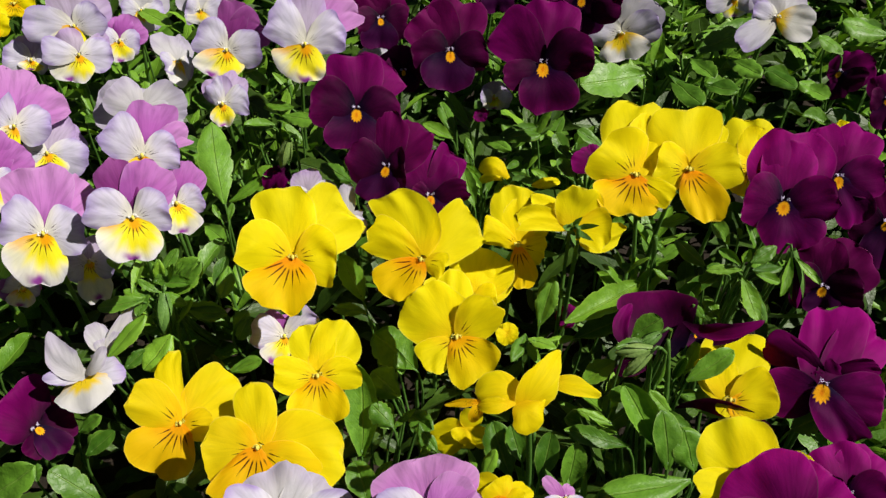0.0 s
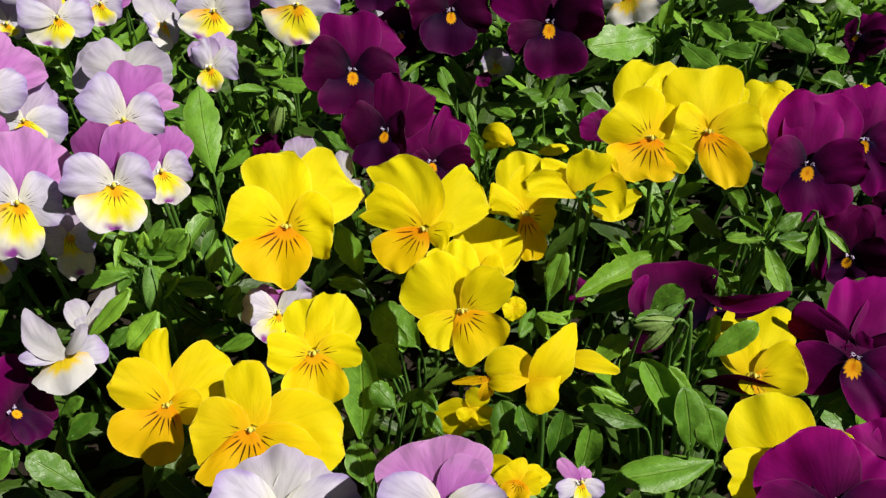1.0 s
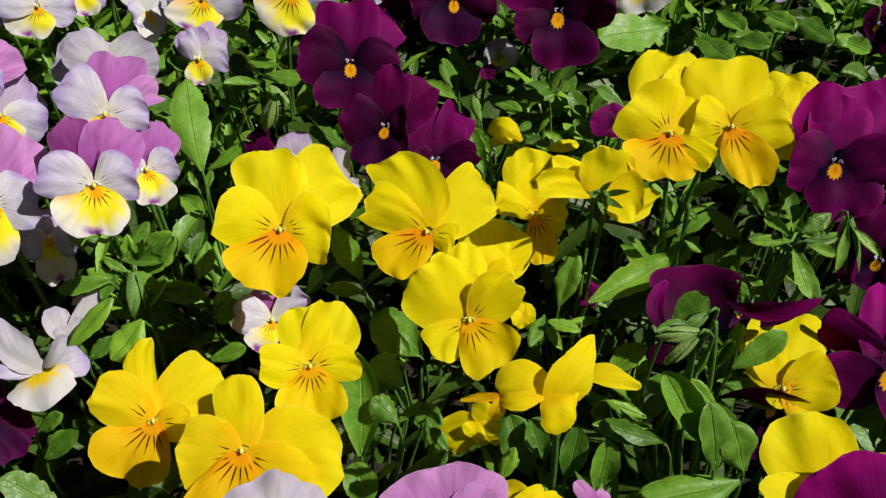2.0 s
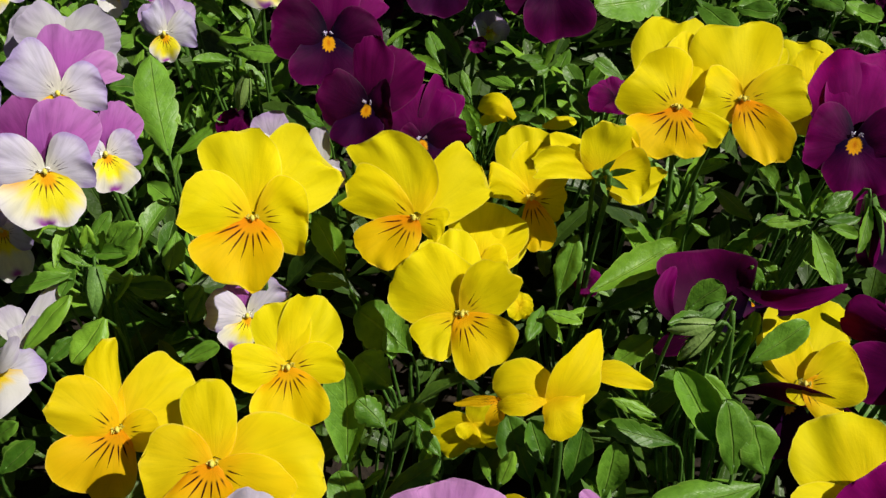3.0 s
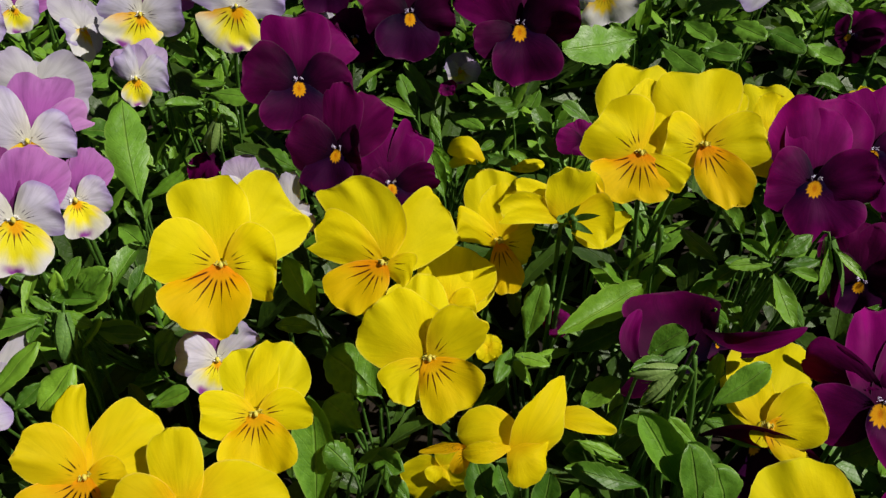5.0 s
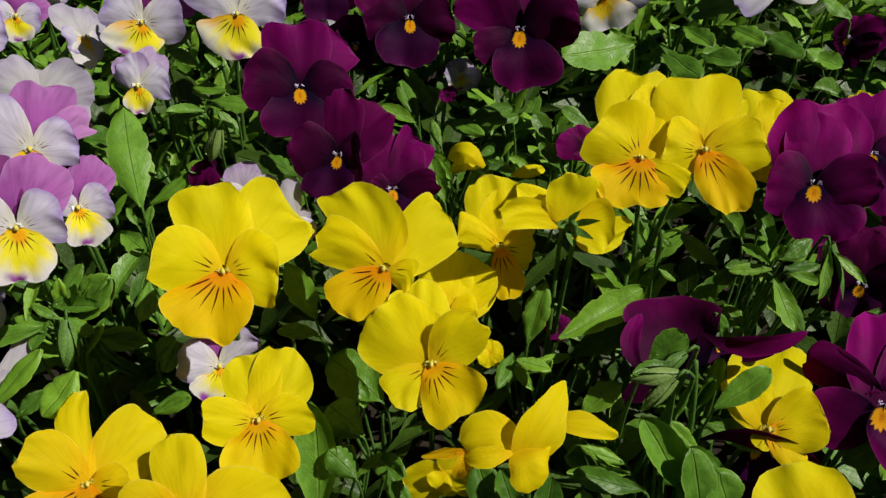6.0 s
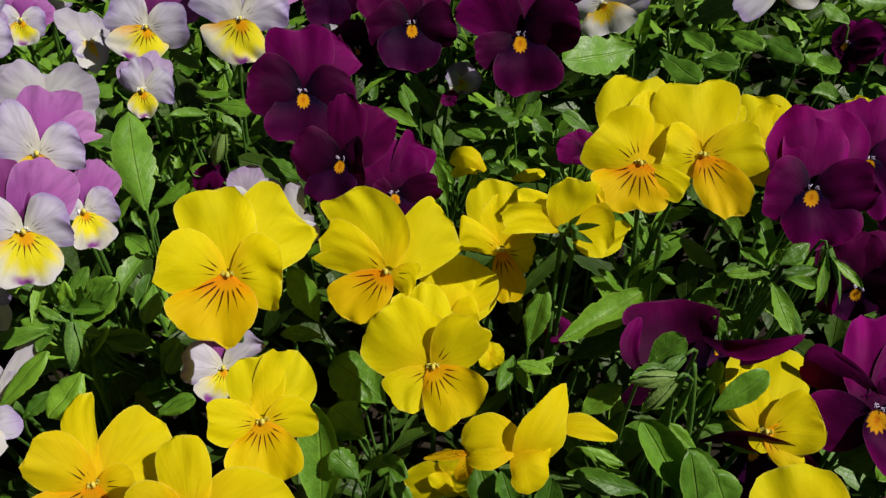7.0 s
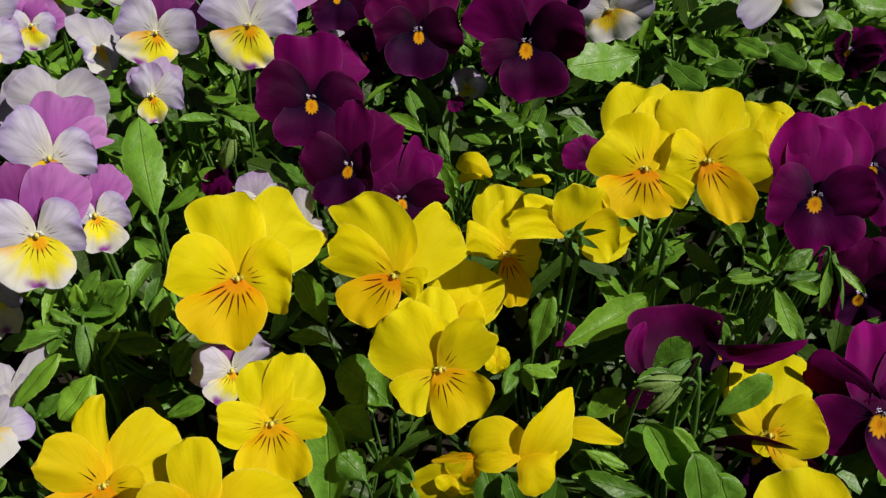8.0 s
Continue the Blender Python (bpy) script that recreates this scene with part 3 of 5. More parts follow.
viola(AMBER, (0.0850, 0.3022, 0.1630), -7.9, 48.2, [(89, 38.9, 27.1, -12, 0.7, 1.7, -0.06), (72, 32, 21.6, -4, 0.6, -0.3, -0.02), (145, 22.3, 28.5, 21, 0.52, -2.1, 0.13), (-34, 21, 11.4, 24, 0.74, 0.5, 0.06), (-94, 19.6, 28.6, 16, 0.5, -2.8, 0.07)])
viola(AMBER, (0.1086, 0.3037, 0.1650), -10.6, 47.3, [(97, 31.2, 29.4, -4, 0.67, 1.5, -0.07), (67, 30.3, 18.7, -13, 0.74, 2.1, 0.09), (179, 15.6, 23.1, 14, 0.61, 0.1, 0.02), (12, 23.3, 20.4, 8, 0.68, 1.3, 0.03), (-63, 25.5, 18.3, 18, 0.59, 1.3, 0.11)])
viola(AMBER, (0.1510, 0.3383, 0.1380), -14.0, 46.3, [(106, 26.8, 25.2, -5), (73, 22.1, 21.5, 2), (-165, 15.5, 16.7, 24), (16, 11.9, 16.6, 19), (-91, 14.9, 18.6, -1)])
viola(AMBER, (0.0349, 0.2955, 0.1260), -9.7, 48.7, [(103, 30.7, 21.4, -8, 0.67, -0.3, 0.01), (79, 24.4, 21, -5), (172, 18, 12.3, 13, 0.74, -4.3, -0.23), (-4, 13.6, 13.5, 16, 0.65, -0.1, 0.1), (-75, 20.9, 12.9, 16, 0.66, 0.5, 0.01)])
viola(YBACK, (0.0100, 0.2250, 0.0820), -2.6, 46.8, [(-156, 17.3, 14.4, -9, 0.5, 1.4, 0.15), (-88, 9.5, 8.7, -3, 0.48, 0, 0.28), (-21, 12.2, 9.2, 9, 0.64, -0.7, -0.06), (66, 9.7, 9.9, 17), (-120, 6.6, 9.9, 4)])
viola(YELLOW, (0.1164, 0.2134, 0.1190), -18.2, 61.5, [(87, 34.8, 26, -11, 0.61, 1.3, -0.06), (121, 24, 16, -4), (-111, 6.8, 6.9, 9), (25, 19.5, 20.2, 13, 0.68, 1.7, 0.12), (-12, 15.5, 16, -8)])
viola(YELLOW, (0.1015, 0.1497, 0.1600), -28.1, 63.2, [(131, 25.3, 23.5, -3), (111, 22.5, 12.4, -1), (-150, 21.3, 16.0, 21), (50, 21.6, 11.9, 10), (-77, 11.4, 15.4, 11)])
viola(YSBACK, (0.0202, 0.1501, 0.1550), -57.7, 80.2, [(-167, 14.6, 7.7, -9), (86, 10.4, 7.8, -13), (-177, 6.9, 11.3, 12), (51, 6.9, 7.8, 6), (-58, 6.2, 9.3, 1)])
viola(YELLOW, (-0.2559, 0.4815, 0.1450), 28.0, 26.8, [(97, 16.8, 19.2, -10), (54, 17.2, 17.8, -10), (176, 14.6, 19.0, 17), (-8, 11.8, 16.2, 23), (-110, 7.3, 16.8, 6)])
viola(YELLOW, (-0.2620, 0.4580, 0.1450), 29.8, 27.5, [(87, 11.6, 12.1, -13), (45, 13.2, 11.4, -11), (165, 9.5, 12.6, 12), (-15, 11.3, 12.7, 20), (-94, 8.1, 12.1, 4)])
viola(YELLOW, (0.2170, 0.3895, 0.1200), -29.1, 33.9, [(136, 6.7, 8.4, -9), (73, 7.2, 8.9, -13), (-163, 7.1, 9.2, 7), (17, 7.1, 9.1, 9), (-70, 7.7, 8.4, 4)])
viola(PURPLE, (-0.0424, 0.3572, 0.1560), 2.8, 36.3, [(91, 30.2, 24.9, 0, 0.72, -0.2, 0.05), (39, 30.9, 20.5, -12, 0.74, 5.9, 0.12), (165, 23.6, 24.8, 15, 0.56, -3.1, -0.08), (-2, 22.8, 18.7, 10, 0.5, 4.9, -0.05), (-110, 19.4, 29.1, 11, 0.52, 2.4, -0.12)])
viola(DARK_SHADED, (-0.0269, 0.3215, 0.1500), -20.2, 39.9, [(100, 28.1, 15.2, 1, 0.72, -1.4, 0.02), (59, 26.4, 18, -1, 0.69, 0.5, 0.11), (163, 20.1, 20.5, 25, 0.55, 1.3, -0.13), (15, 12, 20.1, 24, 0.67, 0.2, -0.02), (-93, 15.8, 20.5, 5, 0.67, -0.8, -0.12)])
viola(PURPLE, (-0.0059, 0.3181, 0.1350), 1.1, 41.9, [(90, 25, 24.6, -8, 0.54, 0, -0.04), (53, 25.6, 15.9, -6, 0.74, 3.2, 0.23), (141, 10.5, 7.5, 15, 0.74, -0.2, -0.03), (13, 20.1, 11.1, 21, 0.73, 1.7, -0.02), (-88, 17.9, 21.5, 9)])
viola(DARK_SHADED, (0.0040, 0.4184, 0.1500), -0.5, 32.8, [(128, 29.3, 28.2, 0, 0.74, -1.4, 0.03), (76, 31.8, 29.5, -1, 0.63, 1.5, 0.03), (177, 21.8, 22, 6, 0.49, -1.9, 0.08), (4, 21.5, 20.7, 21, 0.63, 1.5, -0.07), (-98, 19.9, 28.6, 10, 0.4, -0.1, 0.01)])
viola(PURPLE, (0.0531, 0.4044, 0.1510), -7.5, 33.4, [(153, 34.4, 26.8, -4, 0.65, -7.8, -0.12), (89, 39.8, 29.9, -11, 0.71, -1.1, -0), (-166, 23.1, 15.2, 18, 0.61, 0.9, 0.03), (19, 28.7, 25.5, 22, 0.56, 4.2, 0.03), (-82, 24.4, 31.3, 9, 0.59, 2.1, 0.04)])
viola(SUNLIT, (0.1551, 0.3019, 0.1450), -19.2, 44.0, [(94, 31.8, 22.6, -6, 0.62, -0.6, -0.01), (94, 38.3, 34.1, -4, 0.56, -1, -0.06), (-179, 18.8, 24.8, 10, 0.44, -1.4, 0.01), (24, 24.5, 20.6, 18, 0.64, 0.9, 0.02), (-67, 21.3, 28.4, 3, 0.49, 1.9, 0.09)])
viola(SUNLIT, (0.1889, 0.3254, 0.1400), -14.1, 41.7, [(78, 29.5, 22.3, -2, 0.58, -1.1, -0.16), (115, 28.3, 16.2, 3, 0.74, 0.6, 0.01), (-172, 16.9, 16.2, 6), (21, 20.9, 19.7, 9, 0.64, -0.5, -0.01), (-59, 23.7, 18.6, -8, 0.65, 2.5, 0.05)])
viola(SUNLIT, (0.1496, 0.2102, 0.1300), -19.6, 52.5, [(91, 41.6, 23.5, -20, 0.64, -2.2, -0.17), (56, 42.6, 21.5, -20, 0.74, 1.6, 0.14), (-161, 22.5, 19.7, -12, 0.59, -0.2, 0.01), (6, 23.1, 20.1, 13, 0.7, 0.1, -0), (-53, 22.8, 16.4, 1, 0.65, 0.9, 0.28)])
viola(PBACK, (0.1539, 0.2181, 0.1290), -25.6, 27.5, [(172, 19.3, 8, -10, 0.74, -2.8, -0.24), (32, 19.5, 7.7, 10, 0.69, 0.8, -0.01), (176, 27.4, 15.1, -12, 0.74, -1.7, -0.06), (46, 6.9, 11.4, 0), (-134, 4.7, 9.2, 0)])
viola(SUNLIT, (0.1064, 0.1323, 0.1680), -34.8, 62.0, [(148, 23.7, 28.7, -2), (81, 21.8, 24.7, -4), (-151, 22.5, 16.7, 9), (32, 21.2, 16.1, 6), (-69, 13.9, 18.9, -0)])
viola(SUNLIT, (0.1400, 0.1586, 0.1400), -19.4, 58.9, [(118, 18.6, 21.1, 1), (69, 19.3, 19.4, 0), (-170, 16.1, 15.4, 14), (25, 14.6, 14.8, 24), (-80, 15.0, 16.4, 1)])
viola(NIGHT, (-0.1696, 0.2123, 0.1000), 63.6, 54.7, [(91, 21.4, 27.5, -7, 0.56, -4.9, -0.2), (21, 17.7, 13, -4, 0.74, -0.4, 0.14), (-165, 12.5, 9.1, 15, 0.67, 1.6, 0.13), (-32, 14.8, 15.8, 16, 0.74, 1.6, 0.03), (-105, 14.3, 13.9, 6, 0.71, 1.4, 0.09)])
viola(PURPLE, (0.2441, 0.4674, 0.1050), -77.6, 40.9, [(138, 21.9, 19.9, -10), (60, 21.3, 21.4, 1), (-102, 6.5, 17.7, 16), (23, 23.6, 16.0, 14), (-32, 17.4, 19.3, -3)])
viola(PURPLE, (0.2432, 0.4042, 0.1300), -41.0, 31.6, [(128, 16.2, 16.6, -7), (89, 17.2, 17.6, -13), (-156, 8.6, 15.4, 22), (22, 11.7, 15.2, 13), (-62, 15.5, 16.8, 5)])
viola(DARK_SHADED, (-0.0358, 0.4573, 0.1480), 4.5, 30.7, [(123, 18.4, 22.5, 1), (60, 18.7, 22.3, 3), (-180, 14.9, 17.3, 18), (-4, 16.6, 18.9, 6), (-98, 16.6, 21.1, 3)])
viola(DARK_SHADED, (-0.0221, 0.4246, 0.1350), 3.0, 33.8, [(117, 15.5, 18.9, -1), (54, 14.6, 18.7, 1), (180, 11.7, 15.5, 24), (-3, 9.9, 14.0, 7), (-89, 11.3, 17.4, -2)])
viola(DARK_SHADED, (0.0815, 0.4760, 0.1500), -9.7, 29.2, [(129, 24.3, 25.5, -4), (70, 22.3, 26.4, -8), (-178, 19.6, 22.5, 6), (-1, 25.3, 22.3, 25), (-82, 20.6, 26.4, -6)])
viola(PBACK, (0.0797, 0.3655, 0.1180), 17.7, 38.9, [(100, 10.2, 12.6, -4), (44, 11.0, 12.6, -7), (163, 14.2, 11.8, 12), (-11, 11.4, 8.9, 13), (-106, 6.6, 12.8, 1)])
viola(DARK_SHADED, (0.1771, 0.2820, 0.1100), -32.1, 33.0, [(120, 25.6, 24.5, -5), (70, 26.9, 27.2, -3), (-176, 14.2, 21.5, 9), (23, 19.1, 21.1, 19), (-68, 11.6, 17.1, 5)])
viola(DARK_SHADED, (0.0324, 0.4879, 0.1500), -3.8, 28.9, [(127, 18.3, 19.8, -11), (58, 17.6, 20.0, -5), (-171, 13.7, 16.3, 8), (-6, 12.0, 16.2, 9), (-87, 13.1, 20.3, -4)])
viola(DARK_SHADED, (0.2152, 0.3159, 0.1200), -34.3, 28.1, [(129, 17.2, 19.9, -6), (81, 19.2, 20.2, -12), (-159, 17.1, 22.5, 11), (26, 13.6, 22.0, 19), (-71, 22.1, 22.4, 10)])
# first upper petal coloured plum to show it shaded
viola(LILAC, (-0.1274, 0.2694, 0.1680), 25.3, 40.2, [(93, 28.9, 14.6, -15, 0.66, 1.2, 0.04), (47, 25.9, 19.7, -6, 0.63, 1.1, 0.06), (151, 19.8, 17.8, 14, 0.61, -1.7, 0), (-8, 15.6, 17.6, 17, 0.56, 2.9, -0.15), (-106, 18.6, 25.3, 8, 0.4, -1.3, 0.08)], (PLUM, LILAC))
viola(LILAC, (-0.1633, 0.2632, 0.1650), 31.8, 39.5, [(75, 28.7, 25.1, 2, 0.74, -0.1, -0.01), (24, 30.2, 13.5, -13, 0.72, 2.1, 0.15), (137, 17.5, 20.6, 7, 0.69, -1.2, -0.1), (-21, 16.5, 19.8, 13, 0.47, 2.1, -0.15), (-115, 22.3, 24.8, -4, 0.45, -2.4, 0.1)], (PINK, PINK))
viola(LILAC, (-0.1193, 0.2983, 0.1500), 31.8, 40.0, [(67, 17.4, 7.5, -12, 0.74, -0.2, -0.25), (44, 20.8, 13.8, -2, 0.7, -0.3, 0.01), (150, 6.1, 8.1, 23, 0.58, -1.1, 0.07), (-13, 12.4, 13.2, 15, 0.6, 1.7, -0.12), (-103, 14.3, 15.7, 6, 0.58, 2, 0.05)])
viola(PLUM, (-0.1139, 0.4072, 0.1600), 15.6, 31.6, [(78, 27, 15.5, -1, 0.73, -3.3, -0.15), (17, 24.2, 20.8, 2, 0.74, 5, 0.02), (144, 18, 19.8, 7, 0.65, -3.1, 0.04), (0, 19, 20.3, 14, 0.58, -0.3, -0.02), (-135, 17.1, 23.1, 8, 0.41, 0.2, -0.3)])
viola(LAVEN, (-0.0738, 0.4164, 0.1580), 15.0, 31.8, [(90, 30.3, 22.7, -2, 0.74, -2.3, 0.06), (21, 39.4, 19.5, -11, 0.67, 5.9, 0.09), (142, 25, 23, 16, 0.71, -5.1, -0.15), (-5, 21.7, 21.7, 7, 0.54, 6.5, 0.15), (-95, 20.8, 28, -4, 0.36, -3.8, 0.21)], (LAVEN, PINK))
viola(LAVEN, (-0.2048, 0.4395, 0.1550), 17.0, 28.7, [(91, 23.8, 23.8, 2), (48, 24.8, 22.7, -7), (167, 26.8, 20.1, 6), (19, 17.3, 19.2, 8), (-124, 14.9, 20.0, -2)])
viola(LAVEN, (-0.2013, 0.4262, 0.1450), 35.3, 30.3, [(113, 15.8, 18.6, -3), (-11, 18.8, 16.2, -4, 0.68, 2.3, 0.16), (144, 22.2, 14.4, 23, 0.69, 1.9, 0.02), (-15, 18.4, 18.4, 7), (-129, 16.5, 22.2, -6, 0.39, -2.1, -0.17)])
viola(LILAC, (-0.1858, 0.4486, 0.1400), 32.5, 30.0, [(88, 14.7, 19.0, -10), (27, 17.9, 18.1, 1), (157, 11.1, 14.3, 14), (-19, 11.8, 14.4, 17), (-107, 12.1, 15.6, -2)])
viola(LILAC, (-0.2074, 0.3481, 0.1550), 45.8, 33.2, [(56, 32.1, 24.4, -11, 0.67, 0.3, -0.03), (0, 30.5, 17.5, 0, 0.71, 3.3, 0), (98, 14.2, 13, 12, 0.74, -1.3, -0.27), (-21, 16.7, 18.9, 14, 0.53, 0.5, 0.09), (-148, 10.2, 12.7, -7, 0.73, 0.2, 0.07)], (PINK, PINK))
viola(LILAC, (-0.1981, 0.2979, 0.1650), 43.6, 35.5, [(54, 23.0, 17.7, -8), (11, 22.4, 18.8, -5), (145, 12.3, 17.1, 21), (-46, 9.3, 14.9, 12), (-120, 15.4, 17.7, 5)])
viola(LAVEN, (-0.1989, 0.3525, 0.1350), 29.4, 35.1, [(52, 22.1, 18.2, -4), (13, 21.4, 19.1, -10), (151, 12.3, 14.1, 23), (-24, 19.1, 18.9, 12), (-103, 12.0, 18.4, 5)])
viola(WBACK, (-0.1521, 0.3667, 0.1500), 22.5, 49.2, [(143, 25.2, 24.5, -9), (59, 16.9, 18.9, -14), (124, 19.5, 19.8, 24), (10, 23.7, 21.7, 10), (-23, 23.1, 17.6, 1)])
viola(LILAC, (-0.1311, 0.3048, 0.1720), 23.3, 41.8, [(64, 28.1, 19.8, -14, 0.69, -0.4, -0.06), (9, 23.1, 10.3, 2, 0.74, 3.6, 0.08), (134, 19.6, 18.9, 10, 0.6, -3.3, -0.14), (-10, 16, 16.7, 8, 0.7, 2.4, -0.13), (-109, 12.8, 16.3, -7)], (LILAC, PINK))
viola(WHITE, (-0.1428, 0.4154, 0.1480), 79.0, 31.8, [(52, 17.9, 22.7, -2), (1, 32.1, 12.9, -9), (148, 14.2, 12.7, 8), (-78, 10.3, 21.7, 7), (-159, 14.9, 14.1, -3)])
viola(LAVEN, (-0.1127, 0.3762, 0.1480), 16.7, 34.7, [(95, 15.2, 14.1, -9), (51, 19.5, 13.9, -12), (114, 12.5, 10.2, 13, 0.74, -1.5, -0.3), (-17, 14.2, 14.1, 19, 0.46, 4.1, 0), (-100, 11.5, 12.4, -1, 0.47, -0.1, -0.01)])
viola(LAVEN, (-0.2317, 0.4319, 0.1380), 28.2, 29.9, [(88, 15.2, 14.8, -2), (41, 18.0, 14.2, -14), (149, 15.0, 17.3, 10), (-19, 8.6, 14.2, 13), (-113, 5.4, 13.0, -0)])
viola(WBACK, (-0.1501, 0.2498, 0.1050), 51.0, 47.2, [(78, 14.5, 9.6, 1), (23, 24.2, 7.5, 25), (72, 6.4, 7.2, 6), (17, 10.6, 7.5, 20), (-122, 4.1, 7.2, 6)])
viola(LILAC, (-0.0741, 0.2676, 0.0940), 15.5, 49.6, [(123, 15.7, 11.7, -4), (58, 12.2, 11.8, -13), (160, 17.1, 15.5, 22, 0.63, -1.3, -0.03), (21, 17.8, 9.8, 16, 0.67, 3.4, 0.07), (-130, 14, 13, 4, 0.65, -0.2, -0.08)])
viola(LAVEN, (-0.1671, 0.2949, 0.1160), 19.5, 31.9, [(120, 13.3, 13.1, 3), (51, 13.2, 12.6, -8), (-177, 12.4, 16.1, 11), (-17, 12.7, 13.7, 19), (-91, 20.7, 15.7, -3)])
viola(LILAC, (-0.1907, 0.2750, 0.1200), 34.7, 11.9, [(176, 9.9, 11.7, 3), (-72, 8.4, 11.2, 0), (124, 9.8, 10.7, 18), (-5, 7.3, 11.8, 20), (-121, 9.3, 12.1, 11)])
viola(WHITE, (0.1934, 0.4610, 0.1480), -12.8, 33.5, [(129, 19.9, 18.1, -8), (62, 20.9, 21.3, -13), (170, 14.9, 14.2, 9), (-137, 28.1, 15.2, 15), (-8, 21.1, 20.5, 10)])
viola(LILAC, (0.1720, 0.4779, 0.1500), -19.8, 28.0, [(130, 15.0, 15.4, -9), (77, 14.0, 16.4, -9), (-165, 16.6, 13.0, 17), (2, 13.4, 12.7, 17), (-76, 10.4, 12.7, -3)])
viola(WHITE, (0.1075, 0.4733, 0.1300), -12.8, 20.9, [(121, 27.0, 24.5, -4), (53, 27.3, 25.3, 1), (174, 21.4, 20.1, 17), (25, 24.2, 20.2, 10), (-69, 17.1, 30.0, 11)])
viola(PINK, (-0.0032, 0.1320, 0.1720), 1.4, 62.0, [(99, 20.8, 30.0, -7), (32, 16.3, 18.2, 3), (166, 18.4, 16.3, 11), (-8, 19.9, 16.2, 14), (-91, 18.3, 25.1, 10)])
viola(WHITE, (-0.0521, 0.1418, 0.1500), 20.2, 60.8, [(91, 21.0, 23.4, -8), (26, 22.6, 18.5, -10), (142, 23.3, 17.3, 19), (-8, 26.0, 17.9, 11), (-105, 18.2, 25.0, 9)])
viola(PINK, (0.0451, 0.1688, 0.1200), 25.0, 49.8, [(112, 11.1, 5.3, -4), (34, 6.1, 5.5, -3), (174, 10.4, 6.2, 12), (-40, 8.8, 6.2, 15), (-109, 9.2, 6.8, -3)])
viola(LAVEN, (-0.0671, 0.3370, 0.1220), 10.4, 41.1, [(91, 13.1, 14.2, 4, 0.43, 0.5, -0.03), (67, 10.8, 11.4, -13), (173, 12.2, 8.6, 22), (-7, 14.5, 13, 8), (-97, 13.1, 12.9, 8)])
viola(WHITE, (-0.0449, 0.3092, 0.1320), 7.9, 43.2, [(86, 15.9, 7.8, 4, 0.5, 0.6, 0.02), (2, 7.3, 10.3, 4, 0.62, -2.9, -0.27), (175, 10.4, 8.3, 24), (-56, 11.3, 11, 20), (-96, 13.9, 11, -6)])
# a white flower, set in the lavender kind to dim it as if shaded
viola(LAVEN, (0.0330, 0.4790, 0.0800), -4.1, 34.7, [(124, 10.0, 11.7, -10), (41, 10.8, 11.8, -8), (-178, 9.0, 10.0, 21), (-6, 12.2, 11.7, 11), (-87, 8.4, 13.6, -4)])
viola(WHITE, (-0.0389, 0.4522, 0.1200), 4.9, 33.5, [(126, 14.7, 15.0, -4), (52, 13.1, 14.8, -9), (177, 12.8, 13.1, 10), (-3, 11.7, 13.2, 24), (-94, 9.9, 13.4, -1)])
viola(WHITE, (-0.1815, 0.4823, 0.1400), 20.6, 28.5, [(96, 13.6, 19.8, 1), (33, 19.2, 18.8, 0), (170, 11.7, 13.1, 18), (-25, 13.2, 16.8, 6), (-98, 13.3, 16.3, 6)])
viola(WHITE, (-0.1406, 0.4651, 0.1500), 16.8, 29.1, [(105, 13.7, 19.4, 2), (38, 17.4, 18.4, -0), (161, 9.3, 16.0, 24), (-16, 12.8, 16.0, 8), (-113, 8.2, 15.6, 4)])
viola(YBACK, (0.0299, 0.2685, 0.0950), -6.4, 50.3, [(130, 5.6, 6.9, -10), (66, 6.0, 6.8, 2), (-166, 5.5, 6.3, 22), (-3, 5.7, 6.3, 13), (-77, 5.3, 6.9, -4)])
viola(PBACK, (0.0617, 0.2925, 0.0800), -11.9, 48.7, [(139, 5.6, 6.8, -4), (59, 6.6, 7.2, 3), (-142, 5.8, 6.7, 6), (-6, 5.5, 6.8, 7), (-76, 6.3, 7.3, 9)])
viola(PBACK, (0.0204, 0.3976, 0.1250), -2.9, 36.5, [(131, 4.0, 3.7, -6), (47, 5.2, 4.9, -3), (-160, 4.1, 3.7, 19), (-8, 4.0, 4.3, 22), (-88, 3.1, 4.3, 8)])
rumpled_viola(YSBACK, (0.0296, 0.1897, 0.1500), (0.0374, 0.1959, 0.1080), [("upper", (0.0273, 0.1873, 0.1480), (0.0340, 0.1930, 0.1580), (0.0436, 0.2074, 0.1600), 14.5, 14, 0.16, 0.8),
              ("upper", (0.0278, 0.1896, 0.1530), (0.0306, 0.1834, 0.1540), (0.0355, 0.1835, 0.1480), 15, 0, -0.1, 0),
              ("upper", (0.0384, 0.2028, 0.1460), (0.0474, 0.2002, 0.1480), (0.0588, 0.1966, 0.1460), 8, -20, 0.05, 0.45),
              ("side", (0.0297, 0.1902, 0.1520), (0.0212, 0.1925, 0.1560), (0.0119, 0.1935, 0.1520), 14.5, 6, -0.12, 0),
              ("side", (0.0259, 0.1872, 0.1550), (0.0189, 0.1849, 0.1570), (0.0124, 0.1865, 0.1540), 5.5, 0, 0.1, 0.2),
              ("lower", (0.0140, 0.1913, 0.1500), (0.0076, 0.1909, 0.1500), (0.0006, 0.1913, 0.1480), 3.8, -20, 0.1, 0.6),
              ("lower", (0.0155, 0.1874, 0.1530), (0.0119, 0.1849, 0.1530), (0.0101, 0.1837, 0.1480), 5.5, 0, 0.1, 0.5)], [(0.0340, 0.1873, 0.1400), (0.0295, 0.1880, 0.1400)])
